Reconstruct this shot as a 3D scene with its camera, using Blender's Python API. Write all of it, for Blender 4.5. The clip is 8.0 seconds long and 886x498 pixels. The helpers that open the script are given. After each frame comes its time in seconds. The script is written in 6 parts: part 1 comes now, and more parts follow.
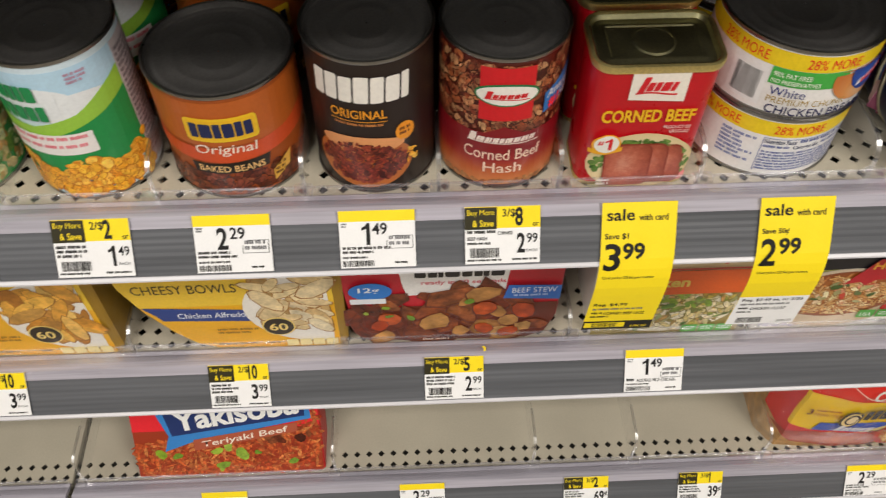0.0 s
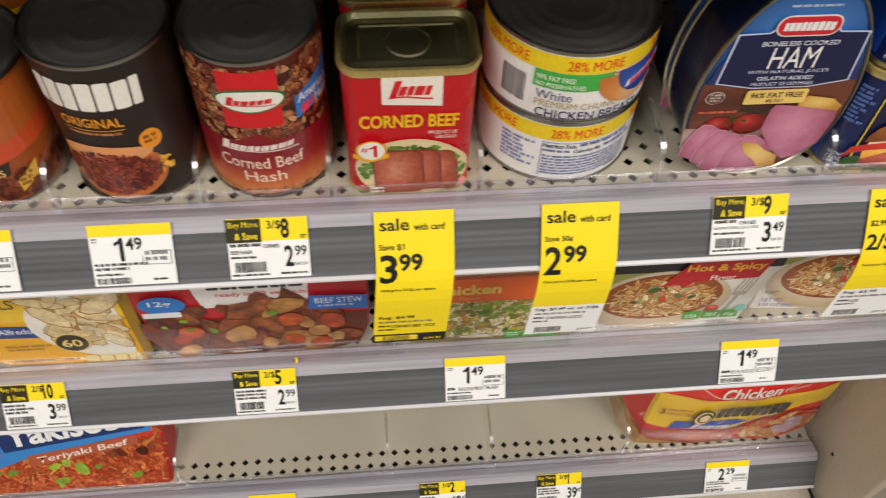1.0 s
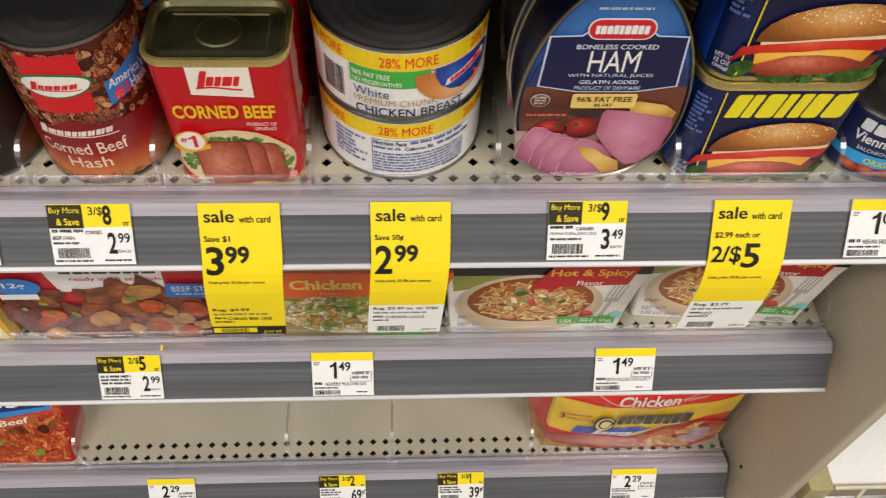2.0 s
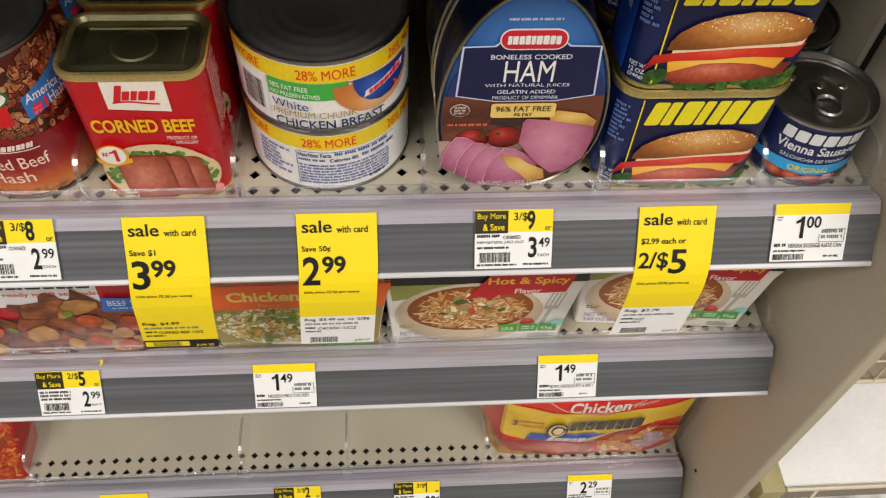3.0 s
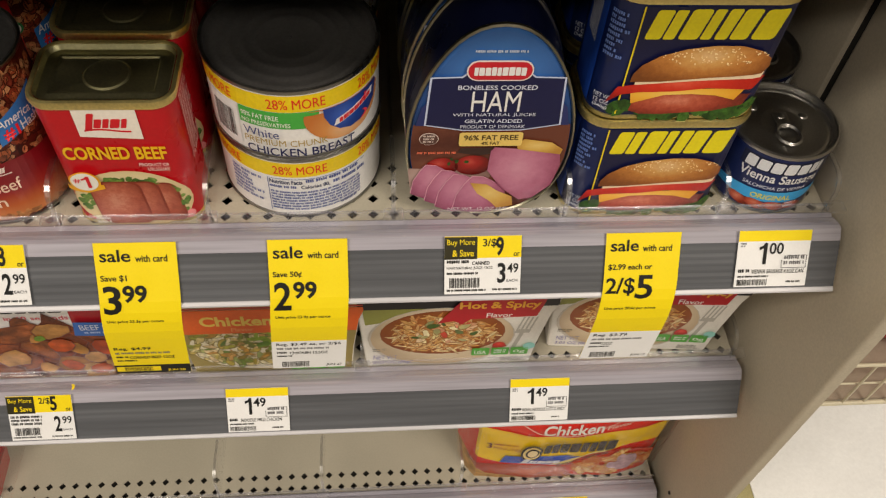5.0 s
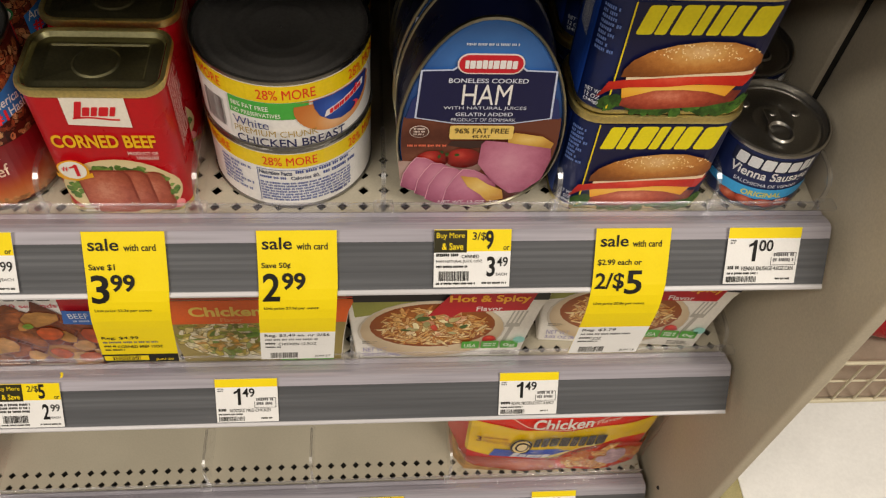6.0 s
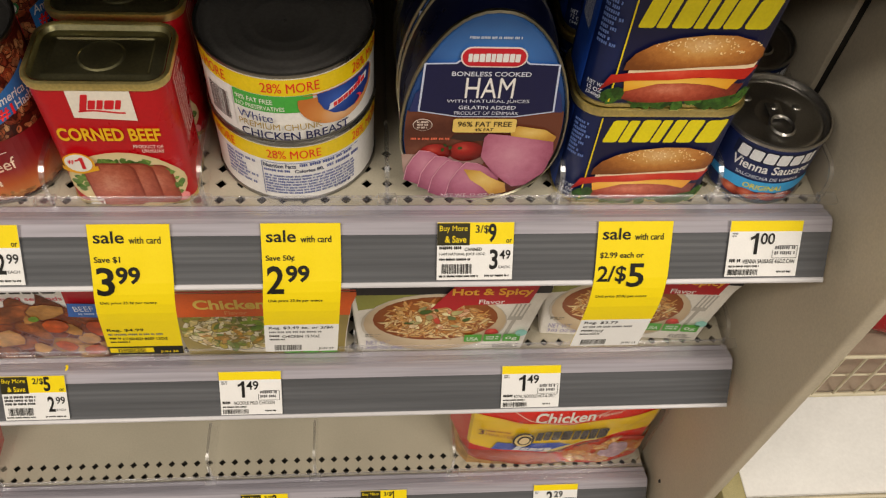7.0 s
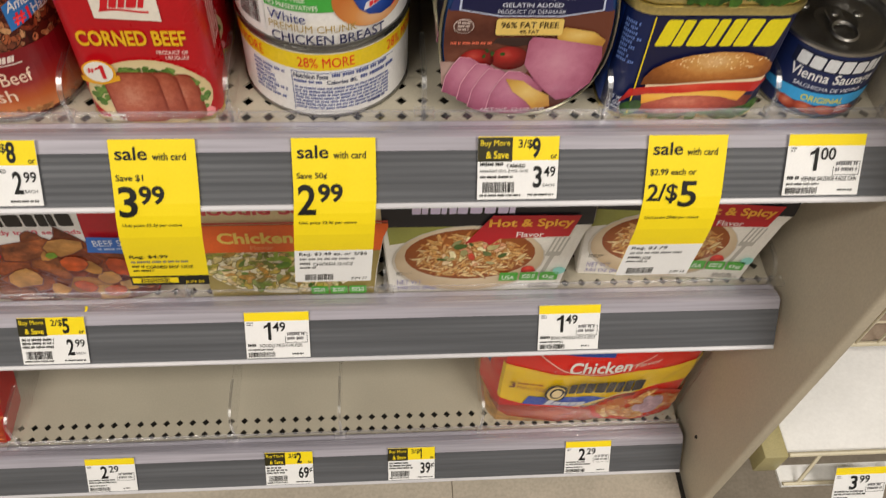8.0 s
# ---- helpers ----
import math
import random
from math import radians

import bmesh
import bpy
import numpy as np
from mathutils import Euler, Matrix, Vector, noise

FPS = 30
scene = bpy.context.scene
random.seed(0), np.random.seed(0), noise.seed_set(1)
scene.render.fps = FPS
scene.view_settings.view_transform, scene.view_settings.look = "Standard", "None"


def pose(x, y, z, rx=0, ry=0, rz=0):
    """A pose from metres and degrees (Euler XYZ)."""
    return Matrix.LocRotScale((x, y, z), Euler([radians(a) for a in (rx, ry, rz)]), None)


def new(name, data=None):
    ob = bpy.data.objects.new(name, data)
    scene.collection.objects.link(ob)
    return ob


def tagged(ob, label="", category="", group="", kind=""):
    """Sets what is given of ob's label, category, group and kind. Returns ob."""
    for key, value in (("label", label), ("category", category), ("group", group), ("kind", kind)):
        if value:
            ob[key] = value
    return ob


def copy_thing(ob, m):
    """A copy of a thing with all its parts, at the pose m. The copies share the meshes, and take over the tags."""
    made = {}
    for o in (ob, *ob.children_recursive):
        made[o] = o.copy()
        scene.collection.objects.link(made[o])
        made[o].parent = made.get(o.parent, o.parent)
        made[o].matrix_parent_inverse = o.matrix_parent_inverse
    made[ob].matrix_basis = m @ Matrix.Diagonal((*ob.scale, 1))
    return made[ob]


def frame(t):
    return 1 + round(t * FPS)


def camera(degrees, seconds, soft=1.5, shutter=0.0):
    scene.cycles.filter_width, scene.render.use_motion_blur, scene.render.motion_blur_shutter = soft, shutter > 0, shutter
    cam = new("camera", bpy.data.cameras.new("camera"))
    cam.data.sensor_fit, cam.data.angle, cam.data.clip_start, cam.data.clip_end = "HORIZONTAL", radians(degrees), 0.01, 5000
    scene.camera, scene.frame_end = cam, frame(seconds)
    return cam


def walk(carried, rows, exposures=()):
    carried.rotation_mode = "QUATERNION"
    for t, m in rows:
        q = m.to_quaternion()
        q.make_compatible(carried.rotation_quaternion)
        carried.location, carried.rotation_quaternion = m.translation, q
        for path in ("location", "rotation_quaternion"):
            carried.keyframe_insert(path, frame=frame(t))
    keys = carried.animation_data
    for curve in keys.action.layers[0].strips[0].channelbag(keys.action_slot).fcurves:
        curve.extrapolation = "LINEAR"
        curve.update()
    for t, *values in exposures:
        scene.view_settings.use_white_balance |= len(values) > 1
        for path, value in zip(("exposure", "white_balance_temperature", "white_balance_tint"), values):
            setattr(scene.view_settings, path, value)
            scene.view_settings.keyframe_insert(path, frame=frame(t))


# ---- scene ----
cam = camera(56.6, 8.0, soft=1.2, shutter=0.3)
METRES = 0.365
ROWS = [
    (0.0, 0.0, 0.0, 0.0, 0.0, 0.0, -0.0),
    (0.5, 0.1055, 0.0238, 0.0312, -1.83, -0.64, 2.62),
    (1.0, 0.3146, 0.071, 0.043, -2.61, -1.12, 0.91),
    (1.5, 0.5035, 0.081, 0.0438, -1.63, -1.35, -1.52),
    (2.0, 0.6263, 0.0821, 0.056, -0.94, -1.82, -1.47),
    (3.5, 0.7266, 0.07, 0.0655, -2.31, -0.78, -0.06),
    (4.0, 0.7255, 0.0557, 0.075, -2.36, -0.19, 0.16),
    (4.5, 0.7327, 0.0411, 0.0816, -2.39, 0.38, 0.16),
    (5.0, 0.7423, 0.0578, 0.0713, -3.04, 0.14, -0.7),
    (6.5, 0.7541, 0.0594, 0.0726, -3.32, -0.48, -1.47),
    (7.0, 0.7508, 0.0517, 0.0665, -3.18, -0.63, -1.45),
    (7.5, 0.743, 0.0821, 0.043, -2.95, -1.3, -1.28),
    (8.0, 0.7068, 0.1292, -0.0526, -2.6, -1.13, -0.92),
]
BASE = pose(-0.1132, -0.3202, 1.2809, -52.87, -0.294, -2.596)
walk(
    cam,
    [(t, BASE @ pose(METRES * x, METRES * y, METRES * z, 90.14 + pitch, roll, yaw)) for t, x, y, z, yaw, pitch, roll in ROWS],
    [(0.0, 0.27, 6150, 10), (2.0, 0.27, 6150, 10), (3.5, 0.22, 6200, 10), (4.0, 0.17, 6350, 10), (4.5, 0.08, 6650, 10), (7.0, 0.08, 6650, 10), (8.0, 0.18, 6300, 10)],
)

# ---- light ----
world = bpy.data.worlds.new("store_air")
scene.world = world
world.use_nodes = True
world.node_tree.nodes["Background"].inputs["Color"].default_value = (0.9, 0.95, 1.0, 1)
world.node_tree.nodes["Background"].inputs["Strength"].default_value = 0.02


def ceiling_lamp(x, y, z, sx, sy, watts):
    lamp = bpy.data.lights.new("ceiling_lamp", "AREA")
    lamp.shape, lamp.size, lamp.size_y, lamp.energy, lamp.color = "RECTANGLE", sx, sy, watts, (1.0, 0.914, 0.80)
    ob = new("ceiling_lamp", lamp)
    ob.matrix_basis = pose(x, y, z)
    return ob


for lx, ly, watts in ((-1.1, -1.15, 24.0), (1.3, -1.15, 28.0), (-1.1, -2.0, 24.0), (1.3, -2.0, 28.0)):
    ceiling_lamp(lx, ly, 2.86, 1.2, 0.3, watts)

# ---- materials ----
MATS = {}


def lin(h):
    """Linear colour from a hex text."""
    c = [int(h[i:i + 2], 16) / 255 for i in (0, 2, 4)]
    return tuple(v / 12.92 if v <= 0.04045 else ((v + 0.055) / 1.055) ** 2.4 for v in c)


def node(nt, kind, x=0, **kw):
    n = nt.nodes.new(kind)
    for key, value in kw.items():
        n.inputs[key.replace("_", " ")].default_value = value
    return n


def mat(name, colour, rough=0.5, metal=0.0, vary=0.12, scale=60.0, fine=900.0, bump=0.0, stretch=(1, 1, 1), coat=0.0, spec=0.5):
    """A surface with two scales of tone and an optional fine relief."""
    if name in MATS:
        return MATS[name]
    m = bpy.data.materials.new(name)
    m.use_nodes = True
    nt = m.node_tree
    p = nt.nodes["Principled BSDF"]
    rgb = lin(colour) if isinstance(colour, str) else colour
    p.inputs["Metallic"].default_value = metal
    p.inputs["Coat Weight"].default_value = coat
    p.inputs["Specular IOR Level"].default_value = spec
    tc = nt.nodes.new("ShaderNodeTexCoord")
    mp = nt.nodes.new("ShaderNodeMapping")
    mp.inputs["Scale"].default_value = stretch
    nt.links.new(tc.outputs["Object"], mp.inputs["Vector"])
    a = node(nt, "ShaderNodeTexNoise", Scale=scale, Detail=4.0)
    b = node(nt, "ShaderNodeTexNoise", Scale=fine, Detail=2.0)
    for n in (a, b):
        nt.links.new(mp.outputs["Vector"], n.inputs["Vector"])
    mx = node(nt, "ShaderNodeMath")
    nt.links.new(a.outputs["Fac"], mx.inputs[0])
    nt.links.new(b.outputs["Fac"], mx.inputs[1])
    mr = nt.nodes.new("ShaderNodeMapRange")
    for i, v in zip((1, 2, 3, 4), (0.7, 1.3, 1 - vary, 1 + vary)):
        mr.inputs[i].default_value = v
    nt.links.new(mx.outputs[0], mr.inputs[0])
    vm = nt.nodes.new("ShaderNodeVectorMath")
    vm.operation = "SCALE"
    vm.inputs[0].default_value = rgb
    nt.links.new(mr.outputs[0], vm.inputs["Scale"])
    nt.links.new(vm.outputs[0], p.inputs["Base Color"])
    rr = nt.nodes.new("ShaderNodeMapRange")
    for i, v in zip((1, 2, 3, 4), (0.3, 0.7, rough * 0.85, min(1, rough * 1.15))):
        rr.inputs[i].default_value = v
    nt.links.new(a.outputs["Fac"], rr.inputs[0])
    nt.links.new(rr.outputs[0], p.inputs["Roughness"])
    if bump:
        bn = node(nt, "ShaderNodeBump", Strength=bump, Distance=0.001)
        nt.links.new(mx.outputs[0], bn.inputs["Height"])
        nt.links.new(bn.outputs[0], p.inputs["Normal"])
    MATS[name] = m
    return m


def mix_mat(name, colours, rough=0.4, scale=300.0, contrast=0.35, lump=140.0):
    """Printed food: each island takes a colour of its own, mottled inside."""
    if name in MATS:
        return MATS[name]
    m = bpy.data.materials.new(name)
    m.use_nodes = True
    nt = m.node_tree
    p = nt.nodes["Principled BSDF"]
    p.inputs["Roughness"].default_value = rough
    geo = nt.nodes.new("ShaderNodeNewGeometry")
    ramp = nt.nodes.new("ShaderNodeValToRGB")
    ramp.color_ramp.interpolation = "LINEAR"
    el = ramp.color_ramp.elements
    while len(el) < len(colours):
        el.new(0.5)
    for i, c in enumerate(colours):
        el[i].position = i / max(1, len(colours) - 1)
        el[i].color = (*lin(c), 1)
    nt.links.new(geo.outputs["Random Per Island"], ramp.inputs[0])
    tc = nt.nodes.new("ShaderNodeTexCoord")
    a = node(nt, "ShaderNodeTexNoise", Scale=scale, Detail=5.0, Roughness=0.6)
    nt.links.new(tc.outputs["Object"], a.inputs["Vector"])
    mr = nt.nodes.new("ShaderNodeMapRange")
    for i, v in zip((1, 2, 3, 4), (0.3, 0.7, 1 - contrast, 1 + contrast)):
        mr.inputs[i].default_value = v
    nt.links.new(a.outputs["Fac"], mr.inputs[0])
    vm = nt.nodes.new("ShaderNodeVectorMath")
    vm.operation = "SCALE"
    vo = node(nt, "ShaderNodeTexVoronoi", Scale=lump)
    nt.links.new(tc.outputs["Object"], vo.inputs["Vector"])
    vr = nt.nodes.new("ShaderNodeMapRange")
    for i, v in zip((1, 2, 3, 4), (0.05, 0.75, 1.25, 1.25 - 1.6 * contrast)):
        vr.inputs[i].default_value = v
    nt.links.new(vo.outputs["Distance"], vr.inputs[0])
    both = nt.nodes.new("ShaderNodeMath")
    both.operation = "MULTIPLY"
    nt.links.new(mr.outputs[0], both.inputs[0])
    nt.links.new(vr.outputs[0], both.inputs[1])
    nt.links.new(ramp.outputs[0], vm.inputs[0])
    nt.links.new(both.outputs[0], vm.inputs["Scale"])
    nt.links.new(vm.outputs[0], p.inputs["Base Color"])
    MATS[name] = m
    return m


def photo_mat(name, colours, cx=0.5, cz=0.6, rx=0.6, rz=0.6, rough=0.3, scale=240.0, grain=0.22):
    """A printed photograph of one thing: tones that run from a middle to the rim of its shape, with grain."""
    if name in MATS:
        return MATS[name]
    m = bpy.data.materials.new(name)
    m.use_nodes = True
    nt = m.node_tree
    p = nt.nodes["Principled BSDF"]
    p.inputs["Roughness"].default_value = rough
    tc = nt.nodes.new("ShaderNodeTexCoord")
    sub = nt.nodes.new("ShaderNodeVectorMath")
    sub.operation, sub.inputs[1].default_value = "SUBTRACT", (cx, 0.5, cz)
    nt.links.new(tc.outputs["Generated"], sub.inputs[0])
    mul = nt.nodes.new("ShaderNodeVectorMath")
    mul.operation, mul.inputs[1].default_value = "MULTIPLY", (1 / rx, 0.0, 1 / rz)
    nt.links.new(sub.outputs[0], mul.inputs[0])
    far = nt.nodes.new("ShaderNodeVectorMath")
    far.operation = "LENGTH"
    nt.links.new(mul.outputs[0], far.inputs[0])
    wide = node(nt, "ShaderNodeTexNoise", Scale=scale, Detail=4.0, Roughness=0.65)
    nt.links.new(tc.outputs["Object"], wide.inputs["Vector"])
    shift = nt.nodes.new("ShaderNodeMath")
    shift.operation = "MULTIPLY_ADD"
    shift.inputs[1].default_value = grain * 2
    nt.links.new(wide.outputs["Fac"], shift.inputs[0])
    off = nt.nodes.new("ShaderNodeMath")
    off.operation, off.inputs[1].default_value = "SUBTRACT", grain
    nt.links.new(far.outputs["Value"], off.inputs[0])
    nt.links.new(off.outputs[0], shift.inputs[2])
    ramp = nt.nodes.new("ShaderNodeValToRGB")
    el = ramp.color_ramp.elements
    while len(el) < len(colours):
        el.new(0.5)
    for i, c in enumerate(colours):
        el[i].position = i / max(1, len(colours) - 1)
        el[i].color = (*lin(c), 1)
    nt.links.new(shift.outputs[0], ramp.inputs[0])
    nt.links.new(ramp.outputs[0], p.inputs["Base Color"])
    MATS[name] = m
    return m


def clear_mat(name, tint=(0.985, 0.985, 0.99), rough=0.05, gloss=0.95, least=0.05, most=0.65):
    m = bpy.data.materials.new(name)
    m.use_nodes = True
    nt = m.node_tree
    nt.nodes.remove(nt.nodes["Principled BSDF"])
    out = nt.nodes["Material Output"]
    tr = node(nt, "ShaderNodeBsdfTransparent", Color=(*tint, 1))
    gl = node(nt, "ShaderNodeBsdfGlossy", Color=(gloss, gloss, gloss, 1), Roughness=rough)
    lw = node(nt, "ShaderNodeLayerWeight", Blend=0.5)
    pw = nt.nodes.new("ShaderNodeMath")
    pw.operation, pw.inputs[1].default_value = "POWER", 4.0
    nt.links.new(lw.outputs["Facing"], pw.inputs[0])
    fr = nt.nodes.new("ShaderNodeMapRange")
    fr.inputs[3].default_value, fr.inputs[4].default_value = least, most
    nt.links.new(pw.outputs[0], fr.inputs[0])
    mx = nt.nodes.new("ShaderNodeMixShader")
    nt.links.new(fr.outputs[0], mx.inputs[0])
    nt.links.new(tr.outputs[0], mx.inputs[1])
    nt.links.new(gl.outputs[0], mx.inputs[2])
    nt.links.new(mx.outputs[0], out.inputs["Surface"])
    MATS[name] = m
    return m


def ink(colour, rough=0.38):
    """Printed label colour."""
    rgb = lin(colour)
    k = min(1.34, 0.88 / max(rgb))
    rgb = [c * k for c in rgb]
    return mat("ink_%s_%d" % (colour, rough * 100), tuple(rgb), rough, vary=0.06, scale=40, fine=500)


BEIGE = mat("shelf_enamel", (0.45, 0.41, 0.32), 0.42, vary=0.07, scale=14, fine=700, bump=0.05)
PANEL = mat("panel_enamel", (0.55, 0.485, 0.375), 0.55, vary=0.09, scale=9, fine=600, bump=0.08)
PLINTH = mat("base_enamel", (0.44, 0.39, 0.315), 0.5, vary=0.14, scale=18, fine=300, bump=0.05)
# Near black: the shade under the shelves and in their holes is in the colour.
UNDER_SHADE = mat("underside_shade", (0.05, 0.045, 0.038), 0.6, vary=0.1, scale=12)
DARK = mat("dark_gap", (0.02, 0.018, 0.016), 0.7)
RAIL = mat("rail_grey", (0.115, 0.12, 0.132), 0.38, vary=0.22, scale=110, fine=300, stretch=(0.02, 1, 1), bump=0.05)
# The overhead light's pale, streaky reflection is put into the cap's colour.
CAP = mat("rail_cap_sheen", (0.41, 0.39, 0.445), 0.28, vary=0.22, scale=70, fine=300, stretch=(0.03, 1, 1), coat=0.5)
LIP = mat("rail_lip_white", (0.66, 0.65, 0.68), 0.35, vary=0.1, scale=60, stretch=(0.05, 1, 1))
CLEAR = clear_mat("clear_plastic", rough=0.12, least=0.055)
RIMC = clear_mat("clear_plastic_edge", rough=0.30, least=0.17)
WRAP = clear_mat("clear_wrap", (0.985, 0.985, 0.985), 0.08, 1.0, 0.022, 0.40)
STEEL = mat("tin_steel", (0.34, 0.335, 0.32), 0.30, 1.0, 0.12, 30, 700, bump=0.03)
BRIGHT = mat("ring_pull_steel", (0.50, 0.49, 0.47), 0.34, 1.0, 0.1, 30, 700, bump=0.03)
LIDM = mat("lid_steel", (0.14, 0.135, 0.13), 0.40, 0.7, 0.15, 25, 600, bump=0.04)
GOLD = mat("gold_lacquer", (0.90, 0.76, 0.32), 0.40, 1.0, 0.12, 30, 600, bump=0.03)
SEAMM = mat("pale_seam", (0.48, 0.45, 0.33), 0.34, 1.0, 0.12, 30, 600, bump=0.03)
OLIVE = mat("olive_lacquer_lid", (0.52, 0.49, 0.28), 0.33, 1.0, 0.14, 25, 600, bump=0.04)
CARD = mat("white_card", "f8f8f8", 0.6, vary=0.03, scale=50)
TAGY = mat("tag_yellow", "ffe412", 0.5, vary=0.03, scale=50)
BLACK = mat("print_black", "141414", 0.5, vary=0.1)
OLIVEBOX = mat("tag_olive", "2e2a0c", 0.5, vary=0.1)
GREYINK = mat("print_grey", "77777a", 0.55, vary=0.1)
TILE = mat("floor_tile", (0.30, 0.262, 0.21), 0.35, vary=0.12, scale=25, fine=200)
WALLP = mat("wall_paint", (0.30, 0.285, 0.26), 0.7, vary=0.06, scale=5, fine=200)
WHITE = mat("white_board", (0.88, 0.88, 0.87), 0.5, vary=0.05, scale=20, fine=300)
WIRE = mat("cream_wire", (0.66, 0.60, 0.44), 0.4, vary=0.1)

# ---- building helpers ----


def thing(name, m, label="", category="", group="", kind=""):
    ob = new(name)
    ob.empty_display_size = 0.02
    ob.matrix_basis = m
    return tagged(ob, label, category, group, kind)


PRINT_BASE = {}  # the part of a thing that carries its print


def finish(bm, smooth):
    bmesh.ops.recalc_face_normals(bm, faces=bm.faces)
    if smooth:
        for f in bm.faces:
            f.smooth = True
        for e in bm.edges:
            if len(e.link_faces) == 2 and e.calc_face_angle(0) > 0.6:
                e.smooth = False


def part(name, bm, material, parent=None, label="", smooth=True, recalc=True):
    """Links a bmesh as one mesh object under its parent."""
    if recalc:
        finish(bm, smooth)
    me = bpy.data.meshes.new(name)
    bm.to_mesh(me)
    bm.free()
    me.materials.append(material)
    ob = new(name, me)
    ob.parent = parent
    if parent is not None and name in ("wall", "card", "sleeve", "tray", "bricks") and parent.name not in PRINT_BASE:
        PRINT_BASE[parent.name] = ob
    return tagged(ob, label)


def box(x0, x1, y0, y1, z0, z1, bevel=0.0, bm=None, seg=2):
    bm = bm or bmesh.new()
    made = bmesh.ops.create_cube(bm, size=1.0, matrix=Matrix.Translation(((x0 + x1) / 2, (y0 + y1) / 2, (z0 + z1) / 2)) @ Matrix.Diagonal((x1 - x0, y1 - y0, z1 - z0, 1)))
    if bevel:
        es = list({e for v in made["verts"] for e in v.link_edges})
        bmesh.ops.bevel(bm, geom=es, offset=bevel, segments=seg, affect="EDGES", profile=0.5)
    return bm


def extrude_x(profile, x0, x1, closed=True):
    """A solid from a (y, z) outline, drawn out along x."""
    bm = bmesh.new()
    a = [bm.verts.new((x0, y, z)) for y, z in profile]
    b = [bm.verts.new((x1, y, z)) for y, z in profile]
    n = len(profile)
    for i in range(n if closed else n - 1):
        j = (i + 1) % n
        bm.faces.new((a[i], a[j], b[j], b[i]))
    if closed:
        bm.faces.new(a)
        bm.faces.new(b)
    return bm


def loft(rings, cap=True):
    """A skin over rings of equal point counts."""
    bm = bmesh.new()
    vs = [[bm.verts.new(p) for p in r] for r in rings]
    n = len(vs[0])
    for r0, r1 in zip(vs, vs[1:]):
        for i in range(n):
            j = (i + 1) % n
            bm.faces.new((r0[i], r0[j], r1[j], r1[i]))
    if cap is True:
        bm.faces.new(vs[0])
    if cap:
        bm.faces.new(vs[-1])
    return bm


def lathe(profile, n=48, cap=True):
    return loft([[(r * math.cos(2 * math.pi * k / n), r * math.sin(2 * math.pi * k / n), z) for k in range(n)] for r, z in profile], cap)


def rrect(w, d, rc, n=6):
    """Points of a rounded rectangle round the origin, from the middle of its front."""
    pts = []
    for cx, cy, a0 in ((w / 2 - rc, -d / 2 + rc, -90), (w / 2 - rc, d / 2 - rc, 0), (-w / 2 + rc, d / 2 - rc, 90), (-w / 2 + rc, -d / 2 + rc, 180)):
        for k in range(n + 1):
            a = radians(a0 + 90 * k / n)
            pts.append((cx + rc * math.cos(a), cy + rc * math.sin(a)))
    return pts


# surfaces on which labels are printed: (u, v, lift) to a place; u to the right along the face, v up
def flat(y=0.0):
    return lambda u, v, d: (u, y - d, v)


def round_wall(r, a0=0.0):
    def f(u, v, d):
        a = u / r + a0
        return ((r + d) * math.sin(a), -(r + d) * math.cos(a), v)
    f.step = r * 0.12
    return f


def box_wall(w, d, rc):
    """The wall of a rounded box, u measured from the middle of its front."""
    h, q = w / 2 - rc, rc * math.pi / 2

    def f(u, v, lift):
        s, u = (1 if u >= 0 else -1), abs(u)
        if u <= h:
            return (s * u, -d / 2 - lift, v)
        if u <= h + q:
            a = (u - h) / rc
            return (s * (h + (rc + lift) * math.sin(a)), -d / 2 + rc - (rc + lift) * math.cos(a), v)
        return (s * (w / 2 + lift), -d / 2 + rc + (u - h - q), v)
    f.step = rc * 0.25
    return f


def printed(name, polys, material, surf, lift, parent, label=""):
    """Flat shapes in (u, v) laid on a surface as one mesh; a maker's mark block by block."""
    if name == "brand_mark" and len(polys) > 1:
        for pts in polys:
            made = printed("brand_block", [pts], material, surf, lift, parent, label)
        return made
    bm = bmesh.new()
    for pts in polys:
        try:
            bm.faces.new([bm.verts.new((u, v, 0)) for u, v in pts])
        except ValueError:
            pass
    return lay(name, bm, material, surf, lift, parent, label)


def lay(name, bm, material, surf, lift, parent, label=""):
    try:
        step = surf.step
    except AttributeError:
        step = 0
    if step and bm.verts:
        us = [v.co.x for v in bm.verts]
        k = math.floor(min(us) / step) + 1
        while k * step < max(us):
            bmesh.ops.bisect_plane(bm, geom=bm.verts[:] + bm.edges[:] + bm.faces[:], plane_co=(k * step, 0, 0), plane_no=(1, 0, 0), dist=1e-6)
            k += 1
    for v in bm.verts:
        v.co = surf(v.co.x, v.co.y, lift)
    ob = part(name, bm, material, PRINT_BASE.get(parent.name, parent), label, smooth=False, recalc=False)
    return tagged(ob, kind="stuff") if name in ("small_print", "barcode", "unit_box", "panel_rule") else ob


def rect(u0, v0, u1, v1):
    return [(u0, v0), (u1, v0), (u1, v1), (u0, v1)]


def oval(u, v, a, b, n=28, turn=0.0, start=0, end=360):
    c, s = math.cos(radians(turn)), math.sin(radians(turn))
    pts = []
    for k in range(n + (end - start < 360)):
        t = radians(start + (end - start) * k / n)
        x, y = a * math.cos(t), b * math.sin(t)
        pts.append((u + x * c - y * s, v + x * s + y * c))
    return pts


